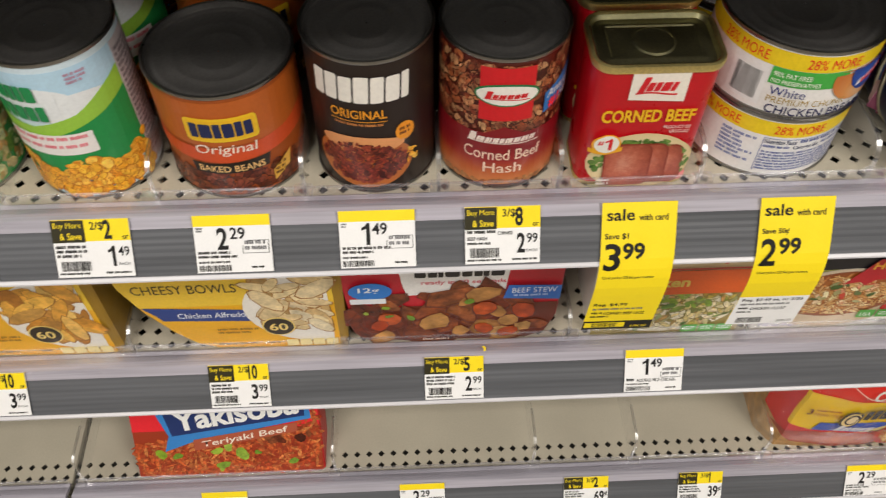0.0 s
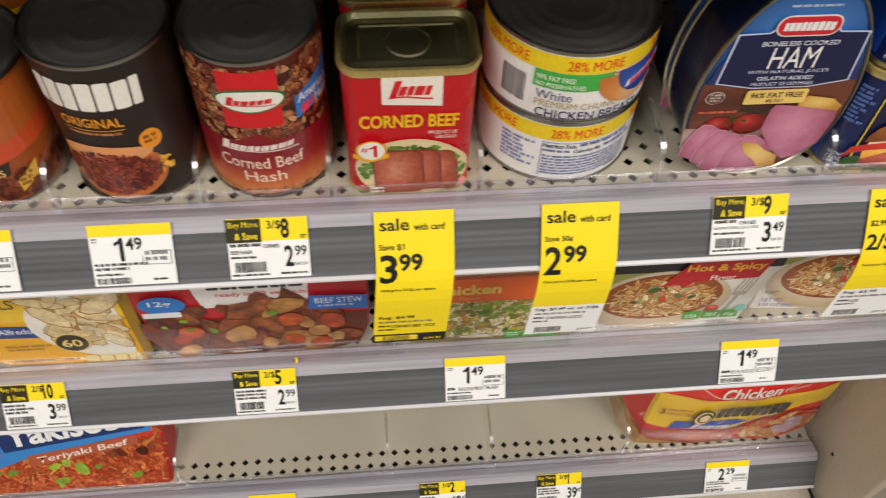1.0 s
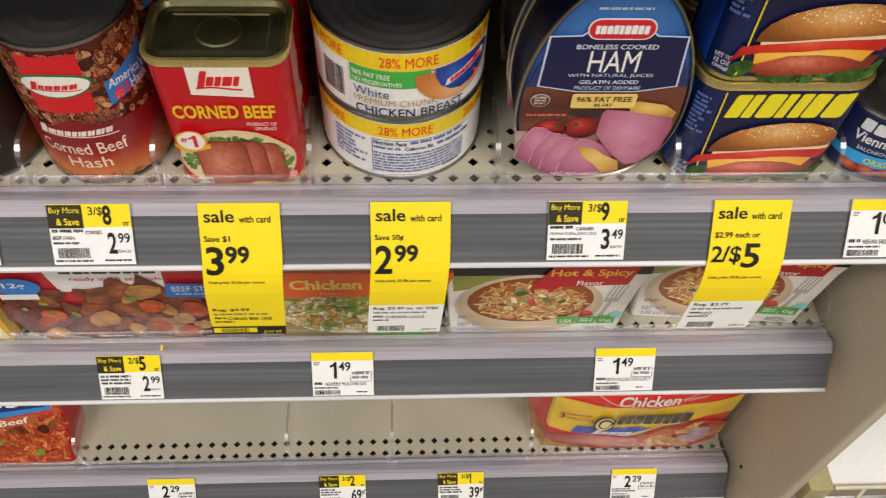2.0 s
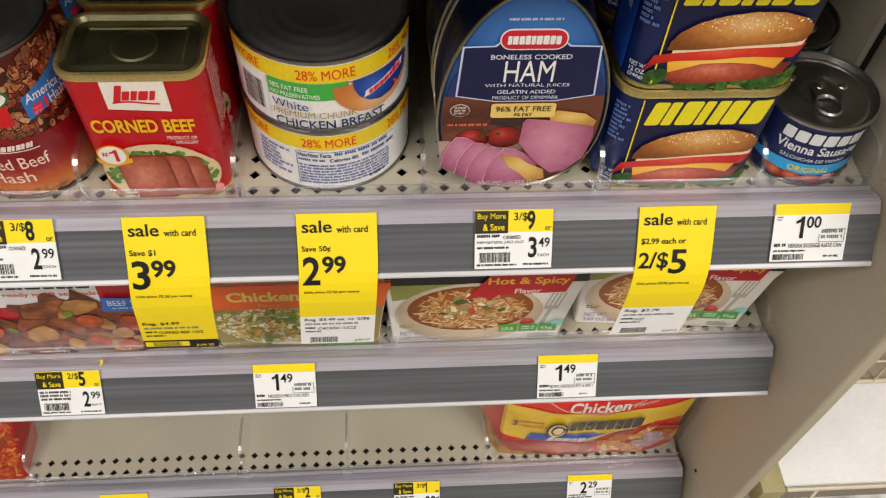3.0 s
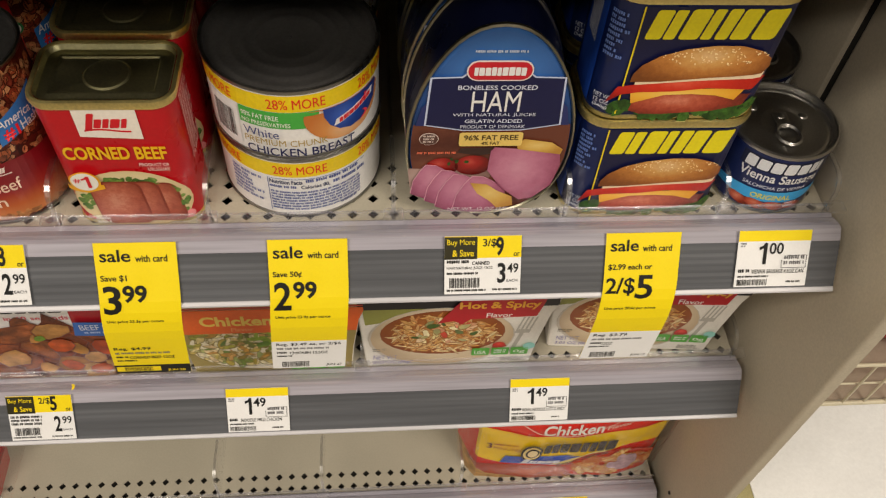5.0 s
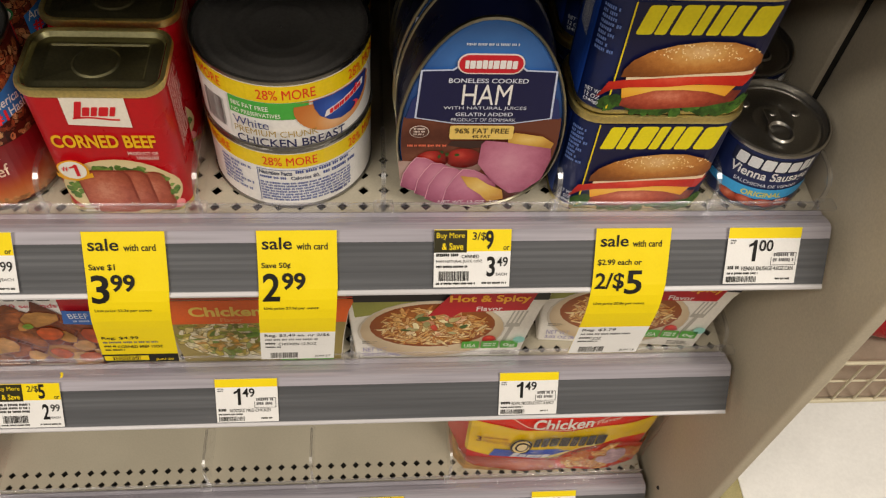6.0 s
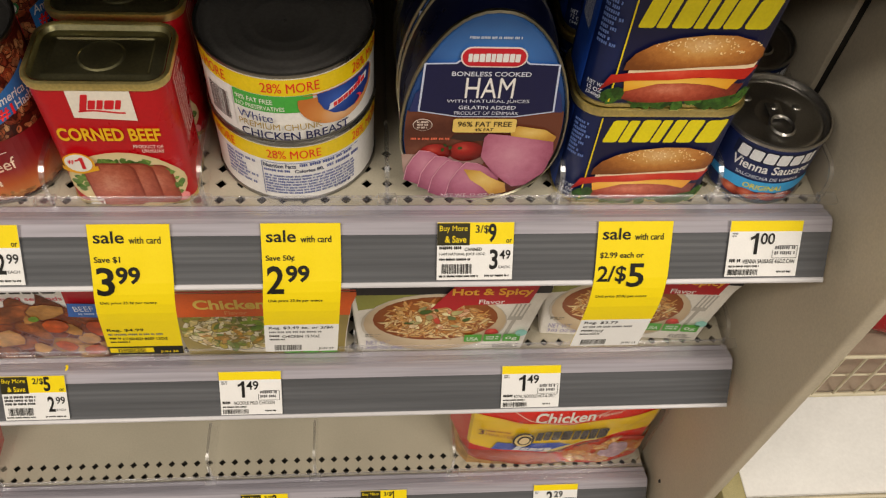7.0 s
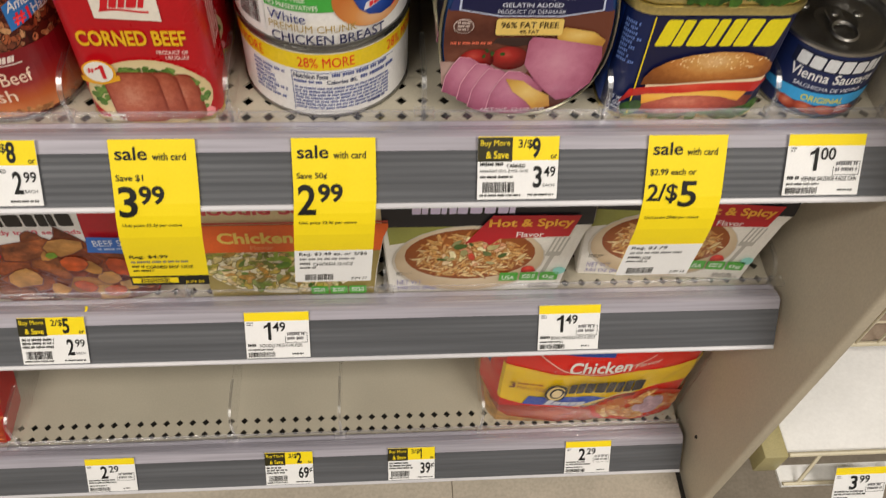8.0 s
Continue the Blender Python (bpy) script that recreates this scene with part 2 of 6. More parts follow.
def round_rect(u0, v0, u1, v1, rc, n=5):
    return [(x + (u0 + u1) / 2, y + (v0 + v1) / 2) for x, y in rrect(u1 - u0, v1 - v0, rc, n)]


def slant(pts, k, v0=0.0):
    return [(u + k * (v - v0), v) for u, v in pts]


def blob(rng, u, v, a, b, n=9, rough=0.22):
    t0, turn = rng.random() * 6.28, rng.random() * 6.28
    pts = []
    for k in range(n):
        t = t0 + 6.2832 * k / n
        q = 1 + rough * (rng.random() * 2 - 1)
        x, y = a * q * math.cos(t), b * q * math.sin(t)
        pts.append((u + x * math.cos(turn) - y * math.sin(turn), v + x * math.sin(turn) + y * math.cos(turn)))
    return pts


def scatter(seed, n, inside, bounds, size, aspect=0.7, rough=0.22):
    """Irregular pieces strewn over the part of a label that inside() allows."""
    rng = random.Random(seed)
    polys = []
    u0, v0, u1, v1 = bounds
    for _ in range(n * 6):
        if len(polys) >= n:
            break
        u, v = rng.uniform(u0, u1), rng.uniform(v0, v1)
        if inside(u, v):
            s = size * rng.uniform(0.55, 1.2)
            polys.append(blob(rng, u, v, s, s * aspect * rng.uniform(0.7, 1.2), rough=rough))
    return polys


def stuff(ob):
    ob["kind"] = "stuff"
    return ob


def pile(name, polys, material, surf, lift, parent, label="", edge=None, grow=1.14):
    """Strewn pieces, each a hair above the one before, on a dark printed outline if one is given."""
    if edge is not None:
        under = bmesh.new()
        for i, pts in enumerate(polys):
            cu, cv = sum(p[0] for p in pts) / len(pts), sum(p[1] for p in pts) / len(pts)
            z = lift + 0.00025 * (i - 0.5) / max(1, len(polys))
            under.faces.new([under.verts.new(surf(cu + (u - cu) * grow, cv + (v - cv) * grow - 0.0003, z)) for u, v in pts])
        stuff(part("picture_outline", under, edge, PRINT_BASE.get(parent.name, parent), smooth=False, recalc=False))
    bm = bmesh.new()
    for i, pts in enumerate(polys):
        bm.faces.new([bm.verts.new(surf(u, v, lift + 0.00025 * i / max(1, len(polys)))) for u, v in pts])
    return part(name, bm, material, PRINT_BASE.get(parent.name, parent), label, smooth=False, recalc=False)


def in_oval(cu, cv, a, b):
    return lambda u, v: ((u - cu) / a) ** 2 + ((v - cv) / b) ** 2 < 1


GLYPHS = {}


def glyphs(s, weight):
    if "M" in s or "W" in s:
        weight = 0.0
    if (s, weight) not in GLYPHS:
        cu = bpy.data.curves.new("words", "FONT")
        cu.body, cu.offset, cu.resolution_u = s, weight, 3
        ob = bpy.data.objects.new("words", cu)
        GLYPHS[(s, weight)] = bpy.data.meshes.new_from_object(ob)
        bpy.data.objects.remove(ob)
        bpy.data.curves.remove(cu)
    return GLYPHS[(s, weight)]


def words(s, material, surf, u0, v0, w, h, parent, lift=0.0009, weight=0.012, name="lettering", lean=0.0, arch=0.0, rise=0.0):
    """Lettering fitted to a width and height, with its lower left corner at (u0, v0)."""
    bm = bmesh.new()
    if s == "1":
        bm.faces.new([bm.verts.new((x, y, 0)) for x, y in ((0.56, 0), (1, 0), (1, 3), (0.66, 3), (0.44, 2.62), (0, 2.40), (0, 1.98), (0.56, 2.26))])
    else:
        bm.from_mesh(glyphs(s, weight))
    xs, ys = [v.co.x for v in bm.verts], [v.co.y for v in bm.verts]
    kx, ky = w / (max(xs) - min(xs)), h / (max(ys) - min(ys))
    x0, y0 = min(xs), min(ys)
    for v in bm.verts:
        x, y = (v.co.x - x0) * kx, (v.co.y - y0) * ky
        t = x / w - 0.5
        v.co = (u0 + x + lean * y, v0 + y + rise * x + arch * (0.25 - t * t) * 4, 0)
    return lay(name, bm, material, surf, lift, parent)


def bars(seed, u0, v0, w, h, rows, fill=0.8, ragged=True):
    """Lines of small print that cannot be read: short bars, line by line."""
    rng = random.Random(seed)
    polys = []
    pitch = h / rows
    for i in range(rows):
        top = v0 + pitch * (rows - i)
        tall = min(pitch * 0.66, 0.0026)
        u, end = u0, u0 + w * (rng.uniform(0.6, 1.0) if ragged else 1.0)
        while u < end:
            for _ in range(rng.randint(2, 7)):
                q = tall * rng.uniform(0.28, 0.52)
                if u + q > end:
                    break
                polys.append(rect(u, top - tall * rng.uniform(0.85, 1.0), u + q, top))
                u += q + tall * 0.16
            u += tall * 0.45
    return polys


def barcode(seed, u0, v0, w, h):
    rng = random.Random(seed)
    polys, u = [], u0
    while u < u0 + w:
        t = w * rng.choice((0.012, 0.02, 0.03))
        polys.append(rect(u, v0, min(u + t, u0 + w), v0 + h))
        u += t + w * rng.choice((0.014, 0.022, 0.03))
    return polys

# ---- the gondola: room, decks, rails, side panel ----
DECK = {0: 1.1195, 1: 0.893, 2: 0.714, 3: 0.457}
RX0, RX1, SEAM = -0.471, 0.447, -0.474
BACK = 0.40

tagged(part("floor", box(-4, 4, -4, 1.0, -0.05, 0.0), TILE), "beige speckled store floor tile", "floor", kind="structure")
tagged(part("ceiling", box(-4, 4, -4, 1.0, 3.0, 3.05), WALLP), "off-white store ceiling", "ceiling", kind="structure")
tagged(part("wall_south", box(-4, 4, -4.05, -4, 0, 3), WALLP), "pale painted store wall", "wall", kind="structure")
tagged(part("wall_north", box(-4, 4, 1.0, 1.05, 0, 3), WALLP), "pale painted store wall", "wall", kind="structure")
tagged(part("wall_east", box(4, 4.05, -4, 1, 0, 3), WALLP), "pale painted store wall", "wall", kind="structure")
tagged(part("wall_west", box(-4.05, -4, -4, 1, 0, 3), WALLP), "pale painted store wall", "wall", kind="structure")


def deck_strip(x0, x1, z, rows):
    """The front of a shelf plate, pierced by rows of diamond holes."""
    bm = bmesh.new()
    p, hs = 0.0127, 0.0036
    n = int((x1 - x0) / p)
    left = x0 + ((x1 - x0) - n * p) / 2
    y0 = 0.0180
    for r in range(rows):
        for i in range(n):
            cx, cy = left + (i + 0.5) * p, y0 + (r + 0.5) * p
            o = [bm.verts.new((cx + a * p / 2, cy + b * p / 2, z)) for a, b in ((-1, -1), (0, -1), (1, -1), (1, 0), (1, 1), (0, 1), (-1, 1), (-1, 0))]
            q = [bm.verts.new((cx + a * hs, cy + b * hs, z)) for a, b in ((0, -1), (1, 0), (0, 1), (-1, 0))]
            s = [bm.verts.new((cx + a * hs, cy + b * hs, z - 0.0012)) for a, b in ((0, -1), (1, 0), (0, 1), (-1, 0))]
            for f in ((o[0], o[1], q[0], q[3], o[7]), (o[1], o[2], o[3], q[1], q[0]), (o[3], o[4], o[5], q[2], q[1]), (o[5], o[6], o[7], q[3], q[2])):
                bm.faces.new(f)
            for k in range(4):
                bm.faces.new((q[k], q[(k + 1) % 4], s[(k + 1) % 4], s[k]))
    for a, b in ((x0, left), (left + n * p, x1)):
        if b - a > 1e-5:
            bm.faces.new([bm.verts.new(c) for c in ((a, y0, z), (b, y0, z), (b, y0 + rows * p, z), (a, y0 + rows * p, z))])
    bmesh.ops.remove_doubles(bm, verts=bm.verts, dist=1e-5)
    return bm, y0 + rows * p


def shelf(level, x0, x1):
    z, rows = DECK[level], 2 if level == 3 else 4
    root = thing("store_shelf", pose(0, 0, 0), "beige enamelled steel gondola shelf with diamond holes", "shelf", "gondola shelves")
    bm, ye = deck_strip(x0, x1, z, rows)
    part("perforated_strip", bm, BEIGE, root, recalc=False)
    part("plate", box(x0, x1, ye, BACK - 0.002, z - 0.003, z), BEIGE, root, smooth=False)
    part("underside", box(x0, x1, 0.019, BACK - 0.002, z - 0.031, z - 0.027), UNDER_SHADE, root, smooth=False)
    for xa in (x0, x1 - 0.0015):
        part("end_flange", box(xa, xa + 0.0015, 0.019, BACK - 0.002, z - 0.0265, z - 0.0035), BEIGE, root, smooth=False)
    t = z + 0.007
    rail = thing("price_rail", pose(0, 0, t), "grey ribbed price rail along shelf edge, light reflections painted into its plastic cap", "price rail", "price rails")
    cap = [(0.0175, -0.0072), (0.0175, -0.0045), (0.0160, -0.0034), (0.0125, -0.0034), (0.0110, -0.0024), (0.0070, -0.0008), (0.0035, 0.0001), (0.0006, -0.0002), (-0.0042, -0.0058), (-0.0028, -0.0074), (0.0020, -0.0040), (0.0140, -0.0072)]
    part("cap", extrude_x(cap, x0, x1), CAP, rail, "glossy plastic cap, pale light reflection in its colour", smooth=False)
    n, a, b = 14, Vector((-0.0042, -0.0060)), Vector((-0.0213, -0.0304))
    out = Vector((-0.819, 0.574))
    face = []
    for k in range(n + 1):
        q = a.lerp(b, k / n) + out * (0.0 if k % 2 else 0.00018)
        face.append((q.x, q.y))
    part("face", extrude_x(face + [(-0.0165, -0.0312), (0.0005, -0.0075)], x0, x1), RAIL, rail, "brushed grey ribbed face", smooth=False)
    part("lip", extrude_x([(-0.0217, -0.0308), (-0.0234, -0.0320), (-0.0236, -0.0332), (-0.0226, -0.0338), (-0.0120, -0.0345), (-0.0160, -0.0322)], x0, x1), LIP, rail, "white lower lip", smooth=False)
    part("back_channel", extrude_x([(-0.010, -0.034), (0.018, -0.034), (0.018, -0.0075), (0.0145, -0.0076), (0.0145, -0.031), (-0.010, -0.0315)], x0, x1), BEIGE, rail, smooth=False)
    fence = thing("shelf_fence", pose(0, 0, z), "clear plastic front fence along the shelf edge", "shelf fence", "shelf fences")
    plate = part("plate", extrude_x([(0.0180, 0.0004), (0.0190, 0.0004), (0.0190, 0.0100), (0.0186, 0.0104), (0.0180, 0.0100)], x0 + 0.001, x1 - 0.001), CLEAR, fence, smooth=False)
    bead = part("bead", extrude_x([(0.0170, 0.0096), (0.0179, 0.0096), (0.0179, 0.0112), (0.0170, 0.0112)], x0 + 0.001, x1 - 0.001), RIMC, fence, smooth=False)
    foot = part("foot", extrude_x([(0.0050, 0.0078), (0.0168, 0.0078), (0.0168, 0.0092), (0.0120, 0.0088), (0.0050, 0.0086)], x0 + 0.001, x1 - 0.001), CLEAR, fence, smooth=False)
    plate.visible_shadow = bead.visible_shadow = foot.visible_shadow = False


for level in (0, 1, 2, 3):
    shelf(level, RX0, RX1)
    shelf(level, -1.38, -0.477)

tagged(part("back_panel", box(-1.4, 1.4, BACK, BACK + 0.02, 0.0, 1.75), PANEL, smooth=False), "beige steel gondola back panel", "panel", kind="structure")
tagged(part("back_gap_strip", box(SEAM - 0.0005, SEAM + 0.0005, 0.02, BACK - 0.003, 0.42, 0.4555), DARK, smooth=False), "dark gap between two shelf sections", "gap", kind="structure")

side = thing("side_panel", pose(0, 0, 0), "beige steel end panel beside the shelves, with folded front edge", "panel")
part("front_leaf", box(0.4560, 0.4668, -0.0595, 0.089, 0.0, 1.70, 0.003, seg=3), PANEL, side)
part("rear_leaf", box(0.4560, 0.4668, 0.098, BACK - 0.002, 0.0, 1.70, 0.002), PANEL, side)
part("joint_strip", box(0.4600, 0.4650, 0.088, 0.099, 0.01, 1.69), DARK, side, "dark joint between the leaves")
base = thing("base_deck", pose(0, 0, 0), "beige enamelled steel base deck under the shelves", "base deck")
for xa, xb in ((-1.38, -0.4765), (-0.4735, 0.2140), (0.2144, 0.4485)):
    part("deck_plate", box(xa, xb, -0.17, BACK - 0.002, 0.404, 0.416, 0.001), PLINTH, base)
part("kick_plate", box(-1.38, 0.4485, -0.14, -0.136, 0.0, 0.4035), PLINTH, base, smooth=False)
part("gap_strip", box(0.4488, 0.4556, -0.10, BACK - 0.004, 0.400, 0.409), DARK, base, "dark gap beside the end panel", smooth=False)
for bz in (0.4755,):
    bolt = bmesh.new()
    bmesh.ops.create_uvsphere(bolt, u_segments=10, v_segments=6, radius=0.0022, matrix=Matrix.Translation((0.4562, -0.005, bz)))
    part("screw_hole", bolt, DARK, side, "dark screw hole")


def divider(x, level, length=0.26, h=0.030):
    """A clear fin with a rounded nose and a clip at its foot."""
    root = thing("shelf_divider", pose(x, 0, DECK[level]), "clear plastic shelf divider with rounded nose", "divider", "shelf dividers")
    prof = [(0.0195, 0.0006)] + [(0.0195 + 0.012 - 0.012 * math.cos(radians(a)), h - 0.012 + 0.012 * math.sin(radians(a))) for a in range(0, 91, 15)] + [(length, h), (length, 0.0006)]
    fin = part("fin", extrude_x(prof, -0.0007, 0.0007), CLEAR, root, smooth=False)
    edge = [(0.0180, 0.0006)] + [(0.0180 + 0.0135 - 0.0135 * math.cos(radians(a)), h - 0.012 + 0.0135 * math.sin(radians(a))) for a in range(0, 91, 15)] + [(0.06, h + 0.0015), (0.06, h + 0.0002)]
    edge += [(0.0193 + 0.0122 - 0.0122 * math.cos(radians(a)), h - 0.012 + 0.0122 * math.sin(radians(a))) for a in range(90, -1, -15)] + [(0.0193, 0.0006)]
    rim = part("rim", extrude_x(edge, -0.0014, 0.0014), RIMC, root, smooth=False)
    clip = part("clip", box(-0.006, 0.006, 0.0085, 0.0172, 0.0115, 0.0150, 0.0012), RIMC, root)
    for o in (fin, rim, clip):
        o.visible_shadow = False
    return root


for x in (-0.365, -0.272, -0.181, -0.0985, -0.024, 0.0635, 0.1715, 0.2765, 0.3745, 0.4445):
    divider(x, 1)
for x in (-0.338, -0.1745, 0.005, 0.149, 0.4445):
    divider(x, 2, h=0.024)
for x in (-0.462, -0.205, 0.0, 0.1035, 0.243):
    divider(x, 3, 0.30, 0.045)


# ---- price tags ----
FACE = math.degrees(math.atan2(0.0185, 0.0262))


def tag_root(x, level, label, height=0.0363):
    y, z = (-0.0008, DECK[level] + 0.0085)
    root = thing("price_tag", pose(x, y, z, -FACE, 0, 0), label, "price tag", "price tags")
    surf = flat()
    if height > 0.05:
        base = Matrix.Rotation(radians(FACE), 3, "X")

        def surf(u, v, d):
            s = -v
            if s <= 0.034:
                return (u, -d, v)
            k = s - 0.034
            a = min(1.0, k / 0.03) * radians(FACE) * 0.92
            mean = a * 0.5 if k < 0.03 else (0.5 * 0.03 * a + (k - 0.03) * a) / k
            return (u - 0.07 * k, k * math.sin(mean) - d * math.cos(a), -0.034 - k * math.cos(mean))
    return root, surf


def card(root, surf, w, h, material):
    bm = bmesh.new()
    n = 14 if h > 0.05 else 1
    g = [[[bm.verts.new(surf(u, -h * k / n, d)) for u in (0, w)] for k in range(n + 1)] for d in (0.0, 0.0004)]
    for k in range(n):
        for s in (0, 1):
            bm.faces.new((g[s][k][0], g[s][k][1], g[s][k + 1][1], g[s][k + 1][0]))
        for c in (0, 1):
            bm.faces.new((g[0][k][c], g[0][k + 1][c], g[1][k + 1][c], g[1][k][c]))
    for k in (0, n):
        bm.faces.new((g[0][k][0], g[0][k][1], g[1][k][1], g[1][k][0]))
    return part("card", bm, material, root, smooth=False)


W, H = 0.0460, 0.0363


def plain_tag(x, level, big, small, name="", seed=0, root=None):
    """White tag with a yellow head, a price and small print."""
    if root is None:
        root, s = tag_root(x, level, "white price tag with yellow head reading " + big + "." + small)
    else:
        s = flat()
    card(root, s, W, H, CARD)
    printed("head", [rect(0, -0.0068, W, 0)], TAGY, s, 0.0006, root, "yellow head")
    nb = 0.0050 if big == "1" else 0.0066 * len(big)
    words(big, BLACK, s, 0.0136, -0.0216, nb, 0.0138, root, weight=0.022, name="price")
    words(small, BLACK, s, 0.0150 + nb, -0.0152, 0.0090, 0.0074, root, weight=0.016, name="price_small")
    printed("small_print", bars(seed, 0.0016, -0.0108, 0.0050, 0.0032, 2) + bars(seed + 1, 0.0300, -0.0232, 0.0130, 0.0070, 2, ragged=False), GREYINK, s, 0.0009, root)
    printed("unit_box", [rect(0.0285, -0.0242, 0.0445, -0.0239), rect(0.0320, -0.0162, 0.0445, -0.0159), rect(0.0285, -0.0242, 0.0288, -0.0190), rect(0.0442, -0.0242, 0.0445, -0.0159)], BLACK, s, 0.0009, root)
    if name:
        words(name, BLACK, s, 0.0100, -0.0276, min(0.0335, 0.0016 * len(name)), 0.0028, root, name="product_line")
        printed("small_print", bars(seed + 2, 0.0016, -0.0280, 0.0078, 0.0034, 1, ragged=False), BLACK, s, 0.0009, root)
    else:
        printed("small_print", bars(seed + 2, 0.0016, -0.0278, 0.0300, 0.0052, 2), BLACK, s, 0.0009, root)
    printed("small_print", bars(seed + 3, 0.0016, -0.0308, 0.0200, 0.0020, 1) + bars(seed + 4, 0.0330, -0.0345, 0.0100, 0.0020, 1), BLACK, s, 0.0009, root)
    printed("barcode", barcode(seed, 0.0016, -0.0352, 0.0190, 0.0038), BLACK, s, 0.0009, root)
    return root


def deal_tag(x, level, deal, num, big, small, seed=0, lines=()):
    """White tag with a dark and yellow 'Buy More & Save' head."""
    root, s = tag_root(x, level, "white tag with yellow deal head reading " + deal + num)
    card(root, s, W, H, CARD)
    printed("head", [rect(0, -0.0136, W, 0)], TAGY, s, 0.0006, root, "yellow head")
    printed("dark_box", [rect(0, -0.0142, 0.0195, -0.0004)], OLIVEBOX, s, 0.0008, root, "dark olive box")
    words("Buy More", TAGY, s, 0.0014, -0.0062, 0.0166, 0.0044, root, 0.0011)
    words("& Save", TAGY, s, 0.0046, -0.0124, 0.0128, 0.0042, root, 0.0011)
    nb = 0.0026 if num == "1" else 0.0068 if num == "10" else 0.0048 * len(num)
    if deal:
        words(deal, BLACK, s, 0.0228, -0.0072, 0.0080, 0.0056, root)
    words(num, BLACK, s, 0.0306, -0.0124, nb, 0.0118, root, weight=0.028)
    words("or", BLACK, s, 0.0414, -0.0128, 0.0036, 0.0024, root)
    words(big, BLACK, s, 0.0318, -0.0296, 0.0040 if big == "1" else 0.0050 * len(big), 0.0128, root, weight=0.022, name="price")
    words(small, BLACK, s, 0.0334 + 0.0044 * len(big), -0.0232, 0.0066 if len(small) > 1 else 0.0032, 0.0060, root, name="price_small")
    if small != "\u00a2":
        words("EACH", GREYINK, s, 0.0375, -0.0290, 0.0066, 0.0018, root)
    y = -0.0178
    for u, w, line in lines:
        words(line, BLACK, s, u, y, w, 0.0022, root, name="product_line")
        if u > 0.003:
            printed("small_print", bars(seed + 7, 0.0014, y, u - 0.0026, 0.0030, 1, ragged=False), BLACK, s, 0.0009, root)
        y -= 0.0032
    printed("small_print", bars(seed, 0.0014, -0.0246, 0.0230, y + 0.0246 + 0.0018, max(1, 3 - len(lines))), BLACK, s, 0.0009, root)
    printed("barcode", barcode(seed, 0.0030, -0.0322, 0.0180, 0.0062), BLACK, s, 0.0009, root)
    printed("small_print", bars(seed + 5, 0.0014, -0.0352, 0.0240, 0.0020, 1) + bars(seed + 6, 0.0290, -0.0350, 0.0150, 0.0020, 1, ragged=False), BLACK, s, 0.0009, root)
    return root


def sale_tag(x, level, line, big, small, unit, reg, product, date, white=True, seed=0, ratio=""):
    """A long yellow sale flap that hangs over the rail and curls forward."""
    root, s = tag_root(x, level, "long yellow sale tag reading " + (ratio or big + "." + small) + ", curling at its foot", 0.1)
    w, h = 0.0462, 0.1015
    card(root, s, w, h, TAGY)
    words("sale", BLACK, s, 0.0030, -0.0114, 0.0172, 0.0074, root, weight=0.014)
    words("with card", BLACK, s, 0.0228, -0.0116, 0.0180, 0.0042, root)
    words(line, BLACK, s, 0.0022, -0.0236, 0.0021 * len(line), 0.0042, root, weight=0.015)
    if ratio:
        words(ratio[:3], BLACK, s, 0.0016, -0.0402, 0.0180, 0.0120, root, weight=0.016, name="price")
        words(ratio[3:], BLACK, s, 0.0206, -0.0425, 0.0105, 0.0158, root, weight=0.016, name="price")
    else:
        words(big, BLACK, s, 0.0024, -0.0442, 0.0102, 0.0182, root, weight=0.020, name="price")
        words(small, BLACK, s, 0.0136, -0.0366, 0.0138, 0.0108, root, weight=0.028, name="price_small")
    words("Unit price " + unit + " per ounce", BLACK, s, 0.0032, -0.0508, 0.0325, 0.0026, root)
    base = -0.0765 if not white else -0.0725
    if white:
        printed("white_foot", [rect(0, -h, w, -0.0715)], CARD, s, 0.0006, root, "white foot")
        base = -0.0768
    words("Reg. " + reg, BLACK, s, 0.0028, base, min(0.040, 0.0022 * len("Reg. " + reg)), 0.0036, root, weight=0.015)
    printed("small_print", bars(seed, 0.0030, base - 0.0046, 0.0330, 0.0030, 1, ragged=False), GREYINK, s, 0.0009, root)
    words(product, BLACK, s, 0.0110, base - 0.0088, 0.0017 * len(product), 0.0028, root, name="product_line")
    printed("small_print", bars(seed + 1, 0.0030, base - 0.0088, 0.0075, 0.0030, 1, ragged=False) + bars(seed + 2, 0.0030, base - 0.0124, 0.0150, 0.0024, 1), BLACK, s, 0.0009, root)
    if white:
        printed("barcode", barcode(seed, 0.0060, -h + 0.0016, 0.0170, 0.0060), BLACK, s, 0.0009, root)
        words(date, BLACK, s, 0.0340, -h + 0.0014, 0.0098, 0.0028, root)
    else:
        printed("dark_foot", [rect(0, -h, w, -h + 0.0090)], BLACK, s, 0.0006, root, "black foot")
        printed("yellow_strip", [rect(0.0010, -h + 0.0022, 0.0280, -h + 0.0074)], TAGY, s, 0.0008, root)
        printed("barcode", barcode(seed, 0.0060, -h + 0.0026, 0.0170, 0.0044), BLACK, s, 0.0010, root)
        words(date, TAGY, s, 0.0320, -h + 0.0012, 0.0110, 0.0030, root, 0.0010)
    return root


